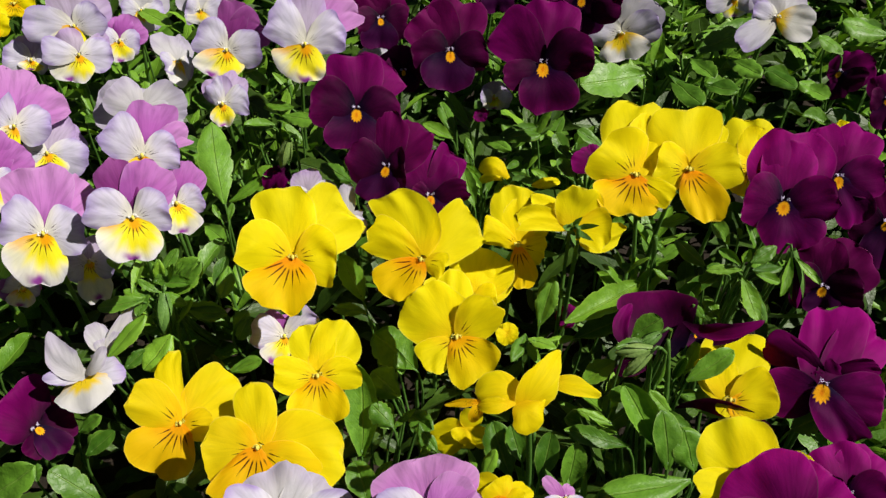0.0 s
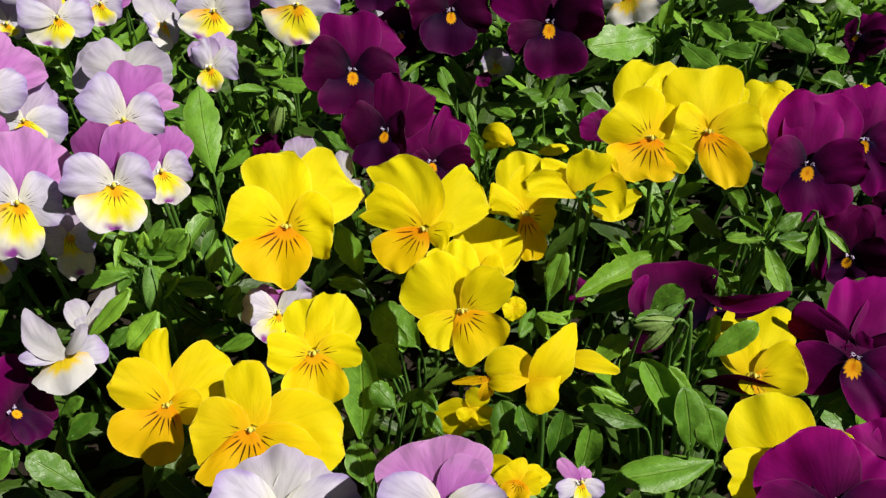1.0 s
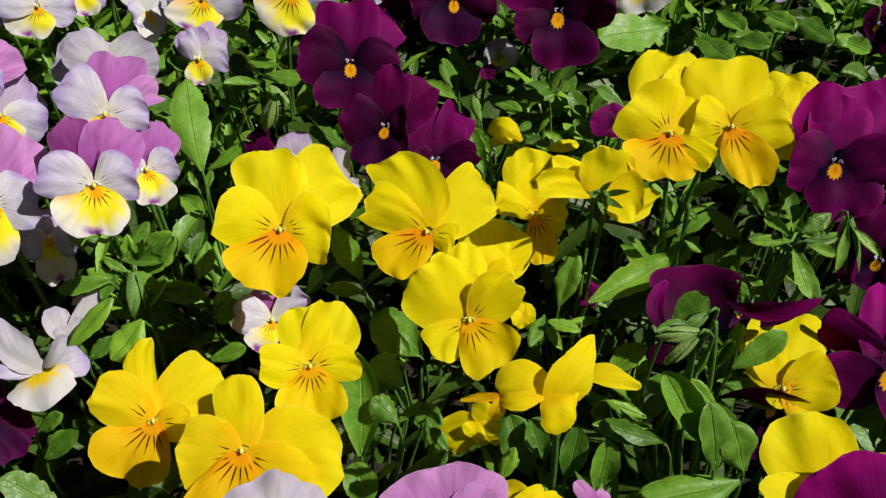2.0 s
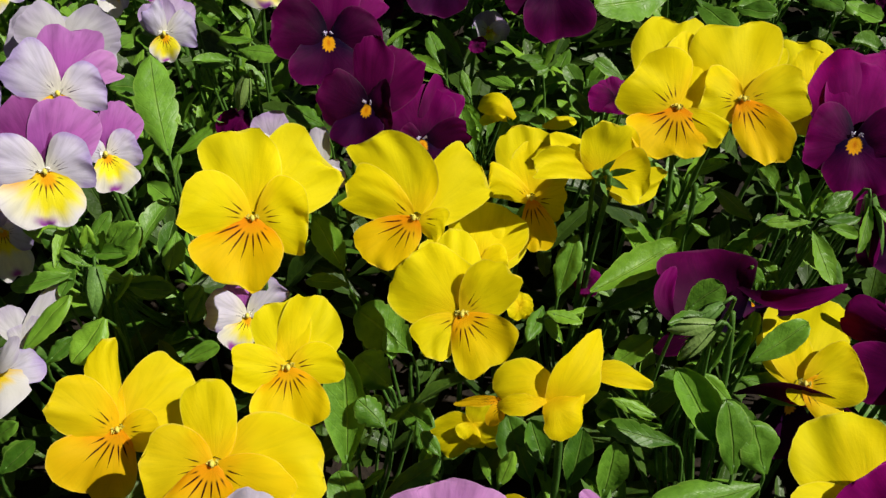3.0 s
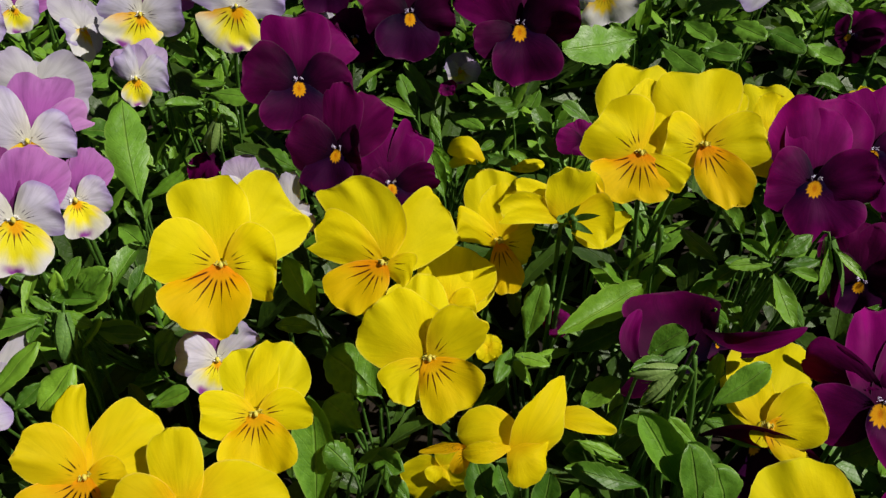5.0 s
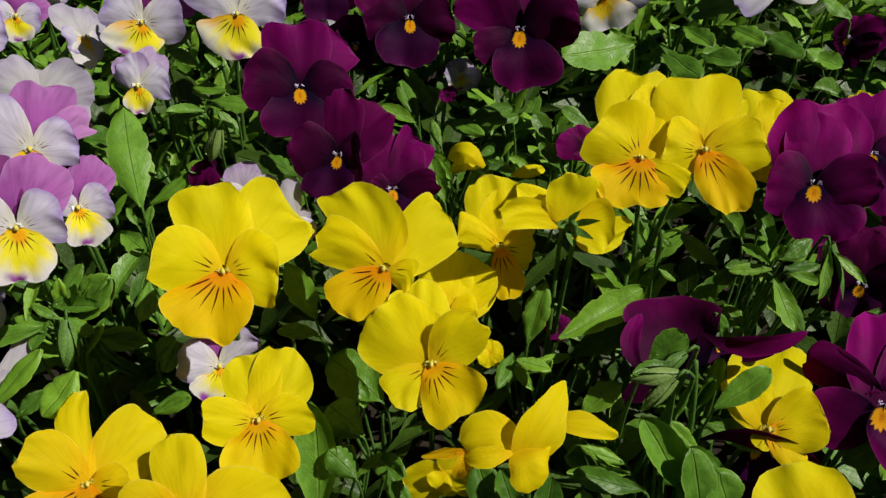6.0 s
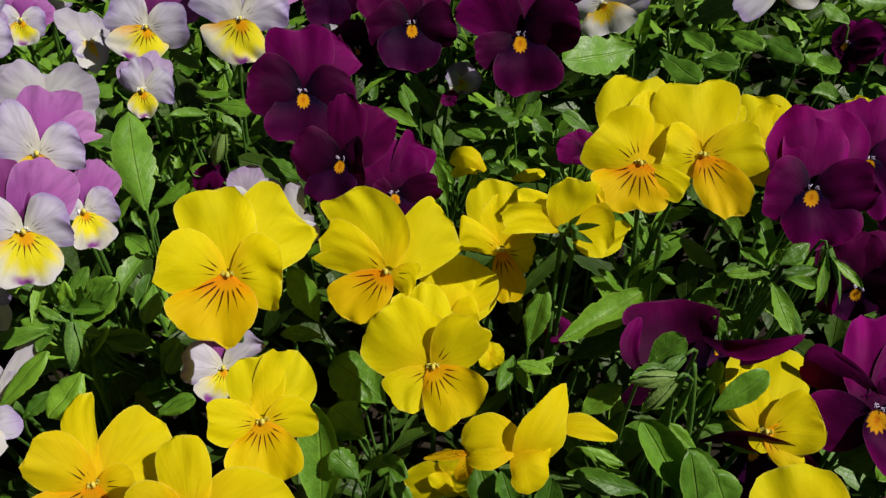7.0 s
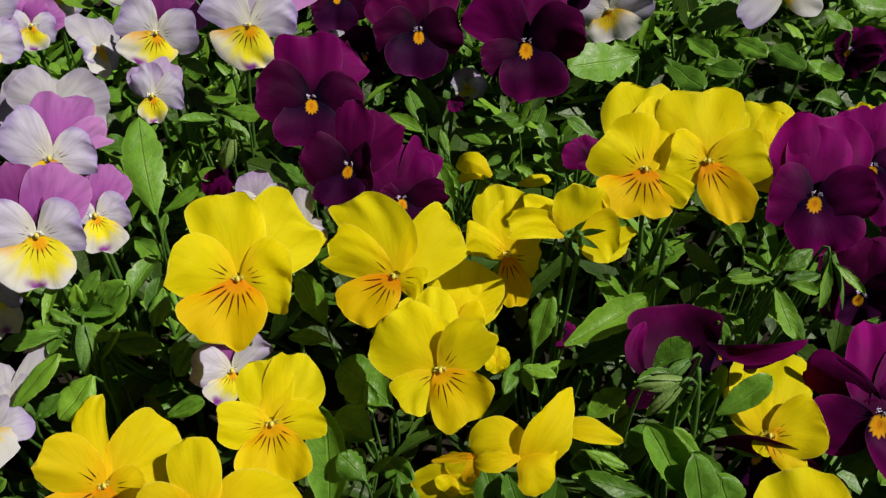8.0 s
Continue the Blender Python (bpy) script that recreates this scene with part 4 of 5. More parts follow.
rumpled_viola(WHITE, (-0.1538, 0.2342, 0.1100), (-0.1656, 0.2603, 0.0850), [("upper", (-0.1501, 0.2294, 0.1140), (-0.1597, 0.2331, 0.1200), (-0.1664, 0.2428, 0.1280), 13, 10, 0.1, 0.75),
              ("upper", (-0.1505, 0.2302, 0.1160), (-0.1454, 0.2316, 0.1220), (-0.1439, 0.2384, 0.1240), 9, -20, -0.15, 0.3),
              ("side", (-0.1518, 0.2312, 0.1140), (-0.1586, 0.2279, 0.1160), (-0.1670, 0.2258, 0.1180), 8.5, 10, 0.08, 0.4),
              ("side", (-0.1518, 0.2333, 0.1120), (-0.1431, 0.2310, 0.1150), (-0.1355, 0.2340, 0.1130), 13, -10, 0.06, 0),
              ("lower", (-0.1531, 0.2339, 0.1120), (-0.1500, 0.2230, 0.1140), (-0.1470, 0.2142, 0.1100), 27, 0, -0.06, 0.55)], [])
# first side sail is the upper hood; its colours paint shaded inside and lit rim
rumpled_viola(PURPLE, (0.1098, 0.2509, 0.1120), (0.1236, 0.2611, 0.0850), [("side", (0.1029, 0.2443, 0.1120), (0.0956, 0.2544, 0.1200), (0.0948, 0.2730, 0.1200), 33, -8, 0.18, 0),
              ("upper", (0.0787, 0.2384, 0.1220), (0.0761, 0.2471, 0.1260), (0.0820, 0.2587, 0.1280), 7, -10, 0.1, 0.3),
              ("upper", (0.1038, 0.2517, 0.1240), (0.1141, 0.2364, 0.1340), (0.1300, 0.2353, 0.1440), 8.5, -20, 0.3, 0.6),
              ("side", (0.1084, 0.2445, 0.1200), (0.1186, 0.2402, 0.1260), (0.1291, 0.2404, 0.1340), 5, -10, 0.2, 0.5),
              ("side", (0.0997, 0.2467, 0.1110), (0.0866, 0.2423, 0.1080), (0.0759, 0.2420, 0.1000), 8.5, 0, 0.1, 0.3),
              ("lower", (0.1110, 0.2529, 0.1140), (0.1112, 0.2480, 0.1140), (0.1147, 0.2484, 0.1060), 11, 0, 0.1, 0)], [])
# broad dark lower sail fills in the shade inside the folded flower
rumpled_viola(DARK_SHADED, (0.1224, 0.2223, 0.0950), (0.1378, 0.2304, 0.0700), [("upper", (0.0981, 0.2195, 0.1060), (0.1138, 0.2132, 0.1170), (0.1362, 0.2068, 0.1070), 9, 48, 0.25, 0.5),
              ("lower", (0.1167, 0.2179, 0.1030), (0.1208, 0.2132, 0.0940), (0.1241, 0.2075, 0.0850), 34, 0, -0.1, 0)], [])
rumpled_viola(YBACK, (0.0327, 0.3466, 0.1240), (0.0322, 0.3612, 0.1000), [("upper", (0.0330, 0.3443, 0.1260), (0.0249, 0.3477, 0.1320), (0.0180, 0.3538, 0.1240), 10, 0, -0.2, 0), ("side", (0.0320, 0.3481, 0.1220), (0.0253, 0.3484, 0.1240), (0.0192, 0.3510, 0.1180), 7, 10, 0.1, 0.2), ("lower", (0.0446, 0.3437, 0.1220), (0.0515, 0.3427, 0.1240), (0.0597, 0.3463, 0.1220), 6, 0, 0.1, 0.4)], [(0.0456, 0.3431, 0.1240), (0.0370, 0.3445, 0.1160), (0.0266, 0.3445, 0.1160)])
viola(YBACK, (0.0561, 0.2853, 0.1480), 195.0, -35.0, [(103, 19.6, 20.7, -8, 0.55, 1, -0.06), (-141, 16.5, 16.4, -20, 0.36, -5.7, -0.07), (14, 27.9, 11, -8, 0.61, 3.9, 0.07), (-167, 24.2, 13.2, -4, 0.62, 3.5, -0.12), (40, 23.6, 14.5, 4, 0.74, 0.1, -0.25)])
rumpled_viola(PBACK, (-0.0810, 0.3554, 0.1240), (-0.0840, 0.3831, 0.1000), [("upper", (-0.0816, 0.3562, 0.1240), (-0.0864, 0.3497, 0.1240), (-0.0911, 0.3475, 0.1160), 8, 0, 0.1, 0), ("upper", (-0.0808, 0.3566, 0.1230), (-0.0829, 0.3490, 0.1220), (-0.0850, 0.3482, 0.1120), 10, 0, -0.1, 0)], [(-0.0753, 0.3456, 0.1200), (-0.0920, 0.3498, 0.1240)])


# ---- foliage ----
def leaf_mesh(name, length, width, rng, teeth=5, tooth=0.09, fold=0.22, droop=0.10, mat=LEAF, rows=24, cols=6, broadest=(0.44, 0.58), tips=(0.0, 0.7), bases=(0.14, 0.26)):
    """A leaf along +y, its upper side to +z: with a scalloped edge, folded along the rib; broadest, tips, bases: ranges for where it is broadest, how pointed and how narrow at its foot."""
    twist, off = rng.uniform(-0.45, 0.45), rng.uniform(0, 40)
    fold, sweep, cup = rng.uniform(0.15, 0.65), rng.uniform(-0.12, 0.12), rng.uniform(-0.25, 0.45)
    widest, curl, point_on, base = rng.uniform(*broadest), rng.uniform(-0.5, 0.35), rng.uniform(*tips), rng.uniform(*bases)

    def point(u, v):
        if u > widest:
            r = (u - widest) / (1 - widest)
            g = (1 - point_on) * math.sqrt(max(0.0, 1 - r ** 2.2)) + point_on * max(0.0, math.cos(r * math.pi / 2)) ** 0.85
        else:
            g = base + (1 - base) * math.sin(u / widest * math.pi / 2) ** 1.15
        t = (u * teeth + 0.35 * (v > 0)) % 1.0
        scallop = 1 - tooth * (0.85 * (1 - t) ** 4 + 0.15 * t ** 6) * min(1.0, 3 * u) * (abs(v) ** 4)
        w = width / 2 * g * scallop
        x = v * w + sweep * length * u * u - sweep * length * u
        y = length * u
        z = fold * abs(v * w) - cup * v * v * w - droop * length * u * u + 0.03 * width * noise.noise((u * 4 + off, v * 1.6, 1)) * 2 + 0.05 * width * math.sin(u * 9 + off) * v * v
        z += curl * width * max(0.0, abs(v) - 0.55) ** 2 * 2.2
        x, z = x * math.cos(twist * u) - z * math.sin(twist * u), x * math.sin(twist * u) + z * math.cos(twist * u)
        return (x, y, z)

    return grid_mesh(name, rows, cols, point, mat)


BROAD, LANCE, SMOOTH = "BROAD", "LANCE", "SMOOTH"
PLANTS = []


def plant_near(p):
    """The clump of foliage whose foot is nearest, or a new one."""
    for ob in PLANTS:
        if (ob.location - Vector((p.x, p.y, 0))).length < 0.045:
            return ob
    ob = new("viola_foliage")
    ob.location = (p.x, p.y, 0)
    PLANTS.append(ob)
    pts = bezier(Vector((0, 0, 0)), Vector((0.002, 0, 0.03)), Vector((-0.002, 0.002, 0.05)), Vector((0, 0, 0.078)), 6)
    part("stem", tube_mesh("stem", pts, [0.0015 - 0.0001 * i for i in range(7)], STEM, 6), ob)
    return tagged(ob, "fresh green viola foliage with scalloped leaves", "plant", "leafy viola plants")


def leaf_at(style, start, end, width, roll):
    rng = random.Random(len(bpy.data.objects))
    a, b = Vector(start), Vector(end)
    plant = plant_near(a)
    y = (b - a).normalized()
    x = y.cross(Vector((0, -0.35, 1))).normalized()
    z = x.cross(y)
    m = Matrix.Identity(4)
    for i, axis in enumerate((x, y, z)):
        for k in range(3):
            m[k][i] = axis[k]
    m = Matrix.Translation(a - plant.location) @ m @ Matrix.Rotation(radians(roll), 4, "Y")
    me = leaf_mesh("leaf", (b - a).length, width / 1000, rng, teeth=5 if style == BROAD else 4, tooth={BROAD: 0.24, LANCE: 0.16, SMOOTH: 0.07}[style], droop=rng.uniform(-0.08, 0.10),
                   broadest={BROAD: (0.54, 0.64), LANCE: (0.46, 0.60), SMOOTH: (0.50, 0.62)}[style], tips={BROAD: (0.05, 0.3), LANCE: (0.25, 0.75), SMOOTH: (0.0, 0.3)}[style], bases={BROAD: (0.08, 0.14), LANCE: (0.10, 0.18), SMOOTH: (0.10, 0.18)}[style],
                   mat=LEAF_YOUNG if style == LANCE and rng.random() < 0.5 else LEAF)
    part("leaf", me, plant).matrix_local = m
    s = a - plant.location
    foot = Vector((0, 0, s.z * 0.2))
    pts = bezier(s + y * 0.003, s - y * 0.009, Vector((s.x * 0.9, s.y * 0.9 + 0.008, s.z * 0.45)), foot, 8)
    part("stem", tube_mesh("stem", pts, [0.0005 + 0.0003 * i / 8 for i in range(9)], STEM, 6), plant)


def bud_at(start, end, width, colour, group="viola buds"):
    """A closed nodding bud: folded petals inside five pointed sepals, on a hooked stalk."""
    rng = random.Random(len(bpy.data.objects))
    a, b = Vector(start), Vector(end)
    foot = Vector((a.x, a.y + 0.012, 0))
    base = tagged(new("viola_bud"), "closed nodding viola bud in green sepals", "bud", group)
    base.location = foot
    turn = (b - a).to_track_quat("Y", "Z").to_matrix().to_4x4()
    m = Matrix.Translation(a - foot) @ turn
    ln, w = (b - a).length, width / 1000
    for k in range(3):
        def fold(u, v, k=k):
            ang = (v * 1.25 + k * 2.1)
            r = w * 0.5 * math.sin(math.pi * min(1.0, 0.12 + 0.88 * u ** 0.8)) ** 0.7 * (1 + 0.08 * math.sin(5 * v + k)) + 0.0003
            return (r * math.cos(ang), ln * (0.10 + 0.90 * u), r * math.sin(ang))
        part("petal", grid_mesh("petal", 8, 8, fold, colour), base).matrix_local = m
    for k in range(5):
        ang = k * 1.2566 + 0.3

        def sepal(u, v):
            g = max(0.0, (1 - u) * (0.6 + 2.2 * u)) * w * 0.62
            r = w * 0.34 + w * 0.42 * math.sin(2.2 * u)
            t = ang + v * g / max(r, 0.001) * 0.5
            return (r * math.cos(t), ln * (-0.08 + 0.86 * u), r * math.sin(t))
        part("sepal", grid_mesh("sepal", 6, 4, sepal, LIGHT_SEPAL if colour is LIGHT_SEPAL else SEPAL), base).matrix_local = m
    s = a - foot
    pts = bezier(s, s - (b - a).normalized() * 0.018 + Vector((0, 0, 0.006)), Vector((0, 0.002, s.z * 0.6)), Vector((0, 0, 0)), 10)
    part("stem", tube_mesh("stem", pts, [0.0006 + 0.0003 * i / 10 for i in range(11)], STEM, 6), base)


def stalk_at(start, end, thick):
    """An upright leafy stalk that runs on down to the soil."""
    a, b = Vector(start), Vector(end)
    plant = plant_near(a)
    s, e = a - plant.location, b - plant.location
    pts = bezier(s, s * 0.6 + e * 0.4, e, Vector((e.x * 0.5, e.y * 0.5 + 0.004, 0)), 10)
    part("stem", tube_mesh("stem", pts, [thick / 2000 * (0.75 + 0.03 * i) for i in range(11)], STEM, 7), plant)


leaf_at(BROAD, (-0.1043, 0.3182, 0.1320), (-0.1150, 0.3593, 0.1500), 17.1, 0)
leaf_at(BROAD, (0.1151, 0.4333, 0.1280), (0.0759, 0.4145, 0.1340), 22.0, -28)
leaf_at(LANCE, (0.0560, 0.2669, 0.1050), (0.0914, 0.2848, 0.1120), 13.3, 0)
leaf_at(BROAD, (0.0603, 0.2633, 0.0980), (0.0861, 0.2726, 0.1040), 12.8, 0)
leaf_at(SMOOTH, (-0.0349, 0.2091, 0.0850), (-0.0352, 0.2361, 0.1150), 15.3, 0)
leaf_at(SMOOTH, (-0.0313, 0.1885, 0.0850), (-0.0366, 0.2010, 0.0950), 12.6, 0)
leaf_at(BROAD, (-0.0121, 0.2554, 0.0850), (-0.0321, 0.2717, 0.0920), 20.3, 0)
leaf_at(LANCE, (-0.0357, 0.2735, 0.1050), (-0.0512, 0.2736, 0.1080), 6.9, 0)
leaf_at(LANCE, (-0.0386, 0.2897, 0.0950), (-0.0503, 0.3077, 0.1080), 12.2, 0)
leaf_at(SMOOTH, (0.0978, 0.1859, 0.1050), (0.0600, 0.1775, 0.1100), 15.4, 10)
leaf_at(SMOOTH, (0.0400, 0.1952, 0.0900), (0.0443, 0.2059, 0.1080), 10.1, 0)
leaf_at(SMOOTH, (0.0506, 0.1911, 0.0900), (0.0540, 0.2013, 0.1080), 10.5, 0)
leaf_at(BROAD, (0.0292, 0.2020, 0.0800), (0.0214, 0.2205, 0.0950), 14.4, 0)
leaf_at(LANCE, (-0.1342, 0.2681, 0.1200), (-0.1545, 0.2645, 0.1180), 8.1, 0)
leaf_at(LANCE, (-0.1250, 0.2743, 0.1150), (-0.1107, 0.2866, 0.1250), 11.3, 0)
leaf_at(LANCE, (-0.1457, 0.2403, 0.1120), (-0.1293, 0.2553, 0.1240), 9.4, 0)
leaf_at(LANCE, (-0.1216, 0.2561, 0.1100), (-0.1329, 0.2436, 0.1000), 14.4, 0)
bud_at((-0.1264, 0.2720, 0.1180), (-0.1262, 0.2602, 0.1050), 6.4, SEPAL)
leaf_at(LANCE, (-0.1221, 0.2806, 0.1000), (-0.1022, 0.2785, 0.0980), 10.0, 0)
leaf_at(LANCE, (-0.1940, 0.2386, 0.1050), (-0.1822, 0.2533, 0.1150), 10.5, 0)
leaf_at(BROAD, (-0.1427, 0.1900, 0.0800), (-0.1603, 0.1947, 0.0980), 12.5, 0)
leaf_at(BROAD, (-0.1909, 0.1926, 0.0800), (-0.1690, 0.1969, 0.0960), 16.6, 0)
leaf_at(LANCE, (-0.1547, 0.2108, 0.0850), (-0.1402, 0.2153, 0.0950), 9.5, 0)
leaf_at(LANCE, (-0.1340, 0.2827, 0.1200), (-0.1556, 0.2897, 0.1240), 8.8, 0)
leaf_at(BROAD, (-0.0884, 0.3981, 0.1250), (-0.0674, 0.3895, 0.1280), 11.3, 0)
leaf_at(LANCE, (-0.1083, 0.3961, 0.1200), (-0.0915, 0.3935, 0.1220), 7.6, 0)
leaf_at(BROAD, (0.1536, 0.4692, 0.1200), (0.1957, 0.4863, 0.1280), 20.0, 0)
leaf_at(BROAD, (0.1497, 0.4649, 0.1180), (0.1591, 0.4405, 0.1200), 12.8, 0)
leaf_at(SMOOTH, (0.1371, 0.4534, 0.1120), (0.1481, 0.4215, 0.1160), 13.9, 0)
leaf_at(SMOOTH, (0.1550, 0.4435, 0.1140), (0.1706, 0.4298, 0.1180), 13.3, 0)
leaf_at(BROAD, (0.1723, 0.4649, 0.1180), (0.1853, 0.4404, 0.1220), 14.4, 0)
leaf_at(SMOOTH, (0.1930, 0.4582, 0.1160), (0.2048, 0.4343, 0.1180), 13.8, 0)
leaf_at(BROAD, (0.2118, 0.4435, 0.1140), (0.2232, 0.4282, 0.1160), 12.3, 0)
leaf_at(BROAD, (0.2788, 0.4916, 0.1180), (0.2499, 0.4983, 0.1220), 18.5, 0)
leaf_at(BROAD, (0.2254, 0.4238, 0.1120), (0.2341, 0.4077, 0.1140), 12.1, 0)
leaf_at(LANCE, (0.0057, 0.3969, 0.1100), (-0.0114, 0.4035, 0.1160), 7.6, 0)
leaf_at(LANCE, (0.0209, 0.4000, 0.1100), (0.0370, 0.3839, 0.1120), 7.6, 0)
leaf_at(LANCE, (0.0316, 0.3989, 0.1100), (0.0531, 0.4030, 0.1140), 9.0, 0)
leaf_at(LANCE, (0.0197, 0.3556, 0.1050), (0.0121, 0.3616, 0.1220), 8.9, 0)
leaf_at(BROAD, (-0.0484, 0.3603, 0.1100), (-0.0651, 0.3704, 0.1140), 10.9, 0)
leaf_at(LANCE, (0.0444, 0.2691, 0.1000), (0.0514, 0.2827, 0.1200), 10.5, 0)
leaf_at(LANCE, (0.1348, 0.2827, 0.1200), (0.1444, 0.2664, 0.1120), 10.9, 0)
leaf_at(LANCE, (0.1324, 0.2849, 0.1200), (0.1208, 0.2859, 0.1220), 5.5, 0)
leaf_at(LANCE, (-0.1399, 0.2715, 0.1200), (-0.1350, 0.2904, 0.1300), 5.4, 0)
leaf_at(BROAD, (-0.1207, 0.2970, 0.1000), (-0.1090, 0.3183, 0.1100), 9.8, 0)
leaf_at(BROAD, (0.0824, 0.2839, 0.0900), (0.0952, 0.2699, 0.0900), 13.9, 0)
leaf_at(LANCE, (-0.1208, 0.3317, 0.1050), (-0.1070, 0.3164, 0.1080), 10.0, 0)
leaf_at(LANCE, (-0.1396, 0.3749, 0.1200), (-0.1237, 0.3701, 0.1200), 11.3, 0)
leaf_at(LANCE, (-0.1926, 0.3914, 0.1300), (-0.1805, 0.3841, 0.1280), 9.8, 0)
leaf_at(LANCE, (-0.1857, 0.4856, 0.1400), (-0.1587, 0.4632, 0.1400), 10.9, 0)
leaf_at(BROAD, (0.1417, 0.2062, 0.1100), (0.1514, 0.2062, 0.1200), 12.5, 0)
stalk_at((0.0870, 0.2202, 0.1500), (0.0942, 0.2159, 0.1100), 2.4)
bud_at((0.0836, 0.2222, 0.1510), (0.0754, 0.2188, 0.1470), 3.6, SEPAL)
bud_at((-0.0770, 0.3528, 0.1420), (-0.0822, 0.3498, 0.1280), 5.0, LIGHT_SEPAL)
bud_at((0.1523, 0.2749, 0.1420), (0.1582, 0.2648, 0.1180), 5.8, MATS["PURPLE"][0])
leaf_at(LANCE, (0.1523, 0.2731, 0.1420), (0.1626, 0.2620, 0.1360), 4.2, 0)
leaf_at(LANCE, (0.1513, 0.2731, 0.1420), (0.1453, 0.2590, 0.1320), 4.7, 0)
stalk_at((0.0583, 0.2982, 0.1340), (0.0552, 0.2810, 0.0850), 2.2)
stalk_at((0.0373, 0.2075, 0.1080), (0.0381, 0.2006, 0.0800), 2.2)
leaf_at(LANCE, (0.1117, 0.2824, 0.1000), (0.1215, 0.2878, 0.1100), 9.4, 0)
leaf_at(LANCE, (0.0629, 0.2436, 0.0900), (0.0776, 0.2487, 0.1000), 10.4, 0)
leaf_at(BROAD, (0.0676, 0.2195, 0.0900), (0.0527, 0.2219, 0.0950), 11.6, 0)
leaf_at(BROAD, (-0.0209, 0.2228, 0.0850), (-0.0296, 0.2299, 0.0920), 10.1, 0)
leaf_at(BROAD, (-0.0162, 0.2317, 0.0850), (-0.0047, 0.2195, 0.0900), 10.1, 0)
leaf_at(LANCE, (-0.1325, 0.2785, 0.1200), (-0.1137, 0.2766, 0.1220), 6.4, 0)
leaf_at(LANCE, (-0.1321, 0.2767, 0.1200), (-0.1213, 0.2904, 0.1300), 6.5, 0)
leaf_at(LANCE, (-0.1338, 0.2750, 0.1200), (-0.1376, 0.2624, 0.1150), 5.9, 0)
leaf_at(LANCE, (-0.1301, 0.2733, 0.1200), (-0.1162, 0.2692, 0.1150), 6.4, 0)
leaf_at(LANCE, (-0.1128, 0.4296, 0.1350), (-0.0972, 0.4174, 0.1320), 7.2, 0)
leaf_at(LANCE, (-0.1119, 0.4240, 0.1350), (-0.1002, 0.4362, 0.1400), 6.6, 0)
leaf_at(LANCE, (-0.0825, 0.4059, 0.1250), (-0.0985, 0.4085, 0.1250), 7.1, 0)
leaf_at(LANCE, (0.0381, 0.2650, 0.1000), (0.0307, 0.2487, 0.1000), 6.7, 0)
leaf_at(LANCE, (0.0385, 0.2576, 0.1050), (0.0509, 0.2527, 0.1050), 6.2, 0)
leaf_at(LANCE, (-0.1313, 0.2782, 0.1150), (-0.1343, 0.2851, 0.1280), 5.4, 0)
leaf_at(LANCE, (-0.1276, 0.2801, 0.1160), (-0.1241, 0.2834, 0.1260), 4.3, 0)
leaf_at(LANCE, (-0.1265, 0.2822, 0.1160), (-0.1184, 0.2869, 0.1280), 6.0, 0)
leaf_at(SMOOTH, (0.0835, 0.1949, 0.1160), (0.0702, 0.2082, 0.1380), 12.2, 0)
leaf_at(SMOOTH, (0.0875, 0.1859, 0.1130), (0.0845, 0.1985, 0.1340), 12.6, 0)
leaf_at(SMOOTH, (0.0986, 0.1870, 0.1100), (0.0933, 0.1951, 0.1260), 14.1, 0)
leaf_at(SMOOTH, (0.0754, 0.2101, 0.1330), (0.0655, 0.2084, 0.1280), 6.6, 0)
leaf_at(LANCE, (0.0703, 0.2150, 0.0980), (0.0592, 0.2203, 0.1040), 5.2, 0)
leaf_at(LANCE, (0.0732, 0.2125, 0.0980), (0.0507, 0.2113, 0.1020), 5.6, 0)
leaf_at(LANCE, (0.0788, 0.2196, 0.1500), (0.0658, 0.2158, 0.1500), 5.3, 0)
leaf_at(LANCE, (0.0798, 0.2161, 0.1500), (0.0689, 0.2088, 0.1420), 5.0, 0)
leaf_at(SMOOTH, (0.0743, 0.2246, 0.1460), (0.0853, 0.2281, 0.1540), 9.5, 0)
leaf_at(SMOOTH, (0.0999, 0.2214, 0.1220), (0.1180, 0.2280, 0.1340), 9.5, 0)
leaf_at(SMOOTH, (0.0995, 0.2219, 0.1120), (0.1216, 0.2141, 0.1140), 11.4, 0)
leaf_at(SMOOTH, (0.0965, 0.2248, 0.1200), (0.0991, 0.2266, 0.1320), 4.3, 0)
leaf_at(LANCE, (0.0935, 0.2226, 0.1180), (0.0889, 0.2273, 0.1220), 3.6, 0)
leaf_at(LANCE, (0.1272, 0.2611, 0.1420), (0.1335, 0.2484, 0.1280), 8.5, 0)
leaf_at(LANCE, (0.1309, 0.2607, 0.1400), (0.1384, 0.2488, 0.1260), 6.5, 0)
leaf_at(LANCE, (0.1301, 0.2689, 0.1380), (0.1150, 0.2707, 0.1360), 4.8, 0)
leaf_at(LANCE, (0.1303, 0.2716, 0.1380), (0.1228, 0.2814, 0.1380), 4.9, 0)
leaf_at(LANCE, (0.1329, 0.2697, 0.1420), (0.1448, 0.2757, 0.1460), 7.1, 0)
leaf_at(LANCE, (0.1325, 0.2653, 0.1420), (0.1456, 0.2662, 0.1420), 5.6, 0)
leaf_at(LANCE, (0.1334, 0.2624, 0.1420), (0.1449, 0.2615, 0.1380), 5.0, 0)
leaf_at(LANCE, (0.1298, 0.2697, 0.1420), (0.1317, 0.2718, 0.1480), 4.0, 0)
leaf_at(LANCE, (0.1368, 0.2996, 0.1080), (0.1127, 0.2891, 0.1000), 7.5, 0)
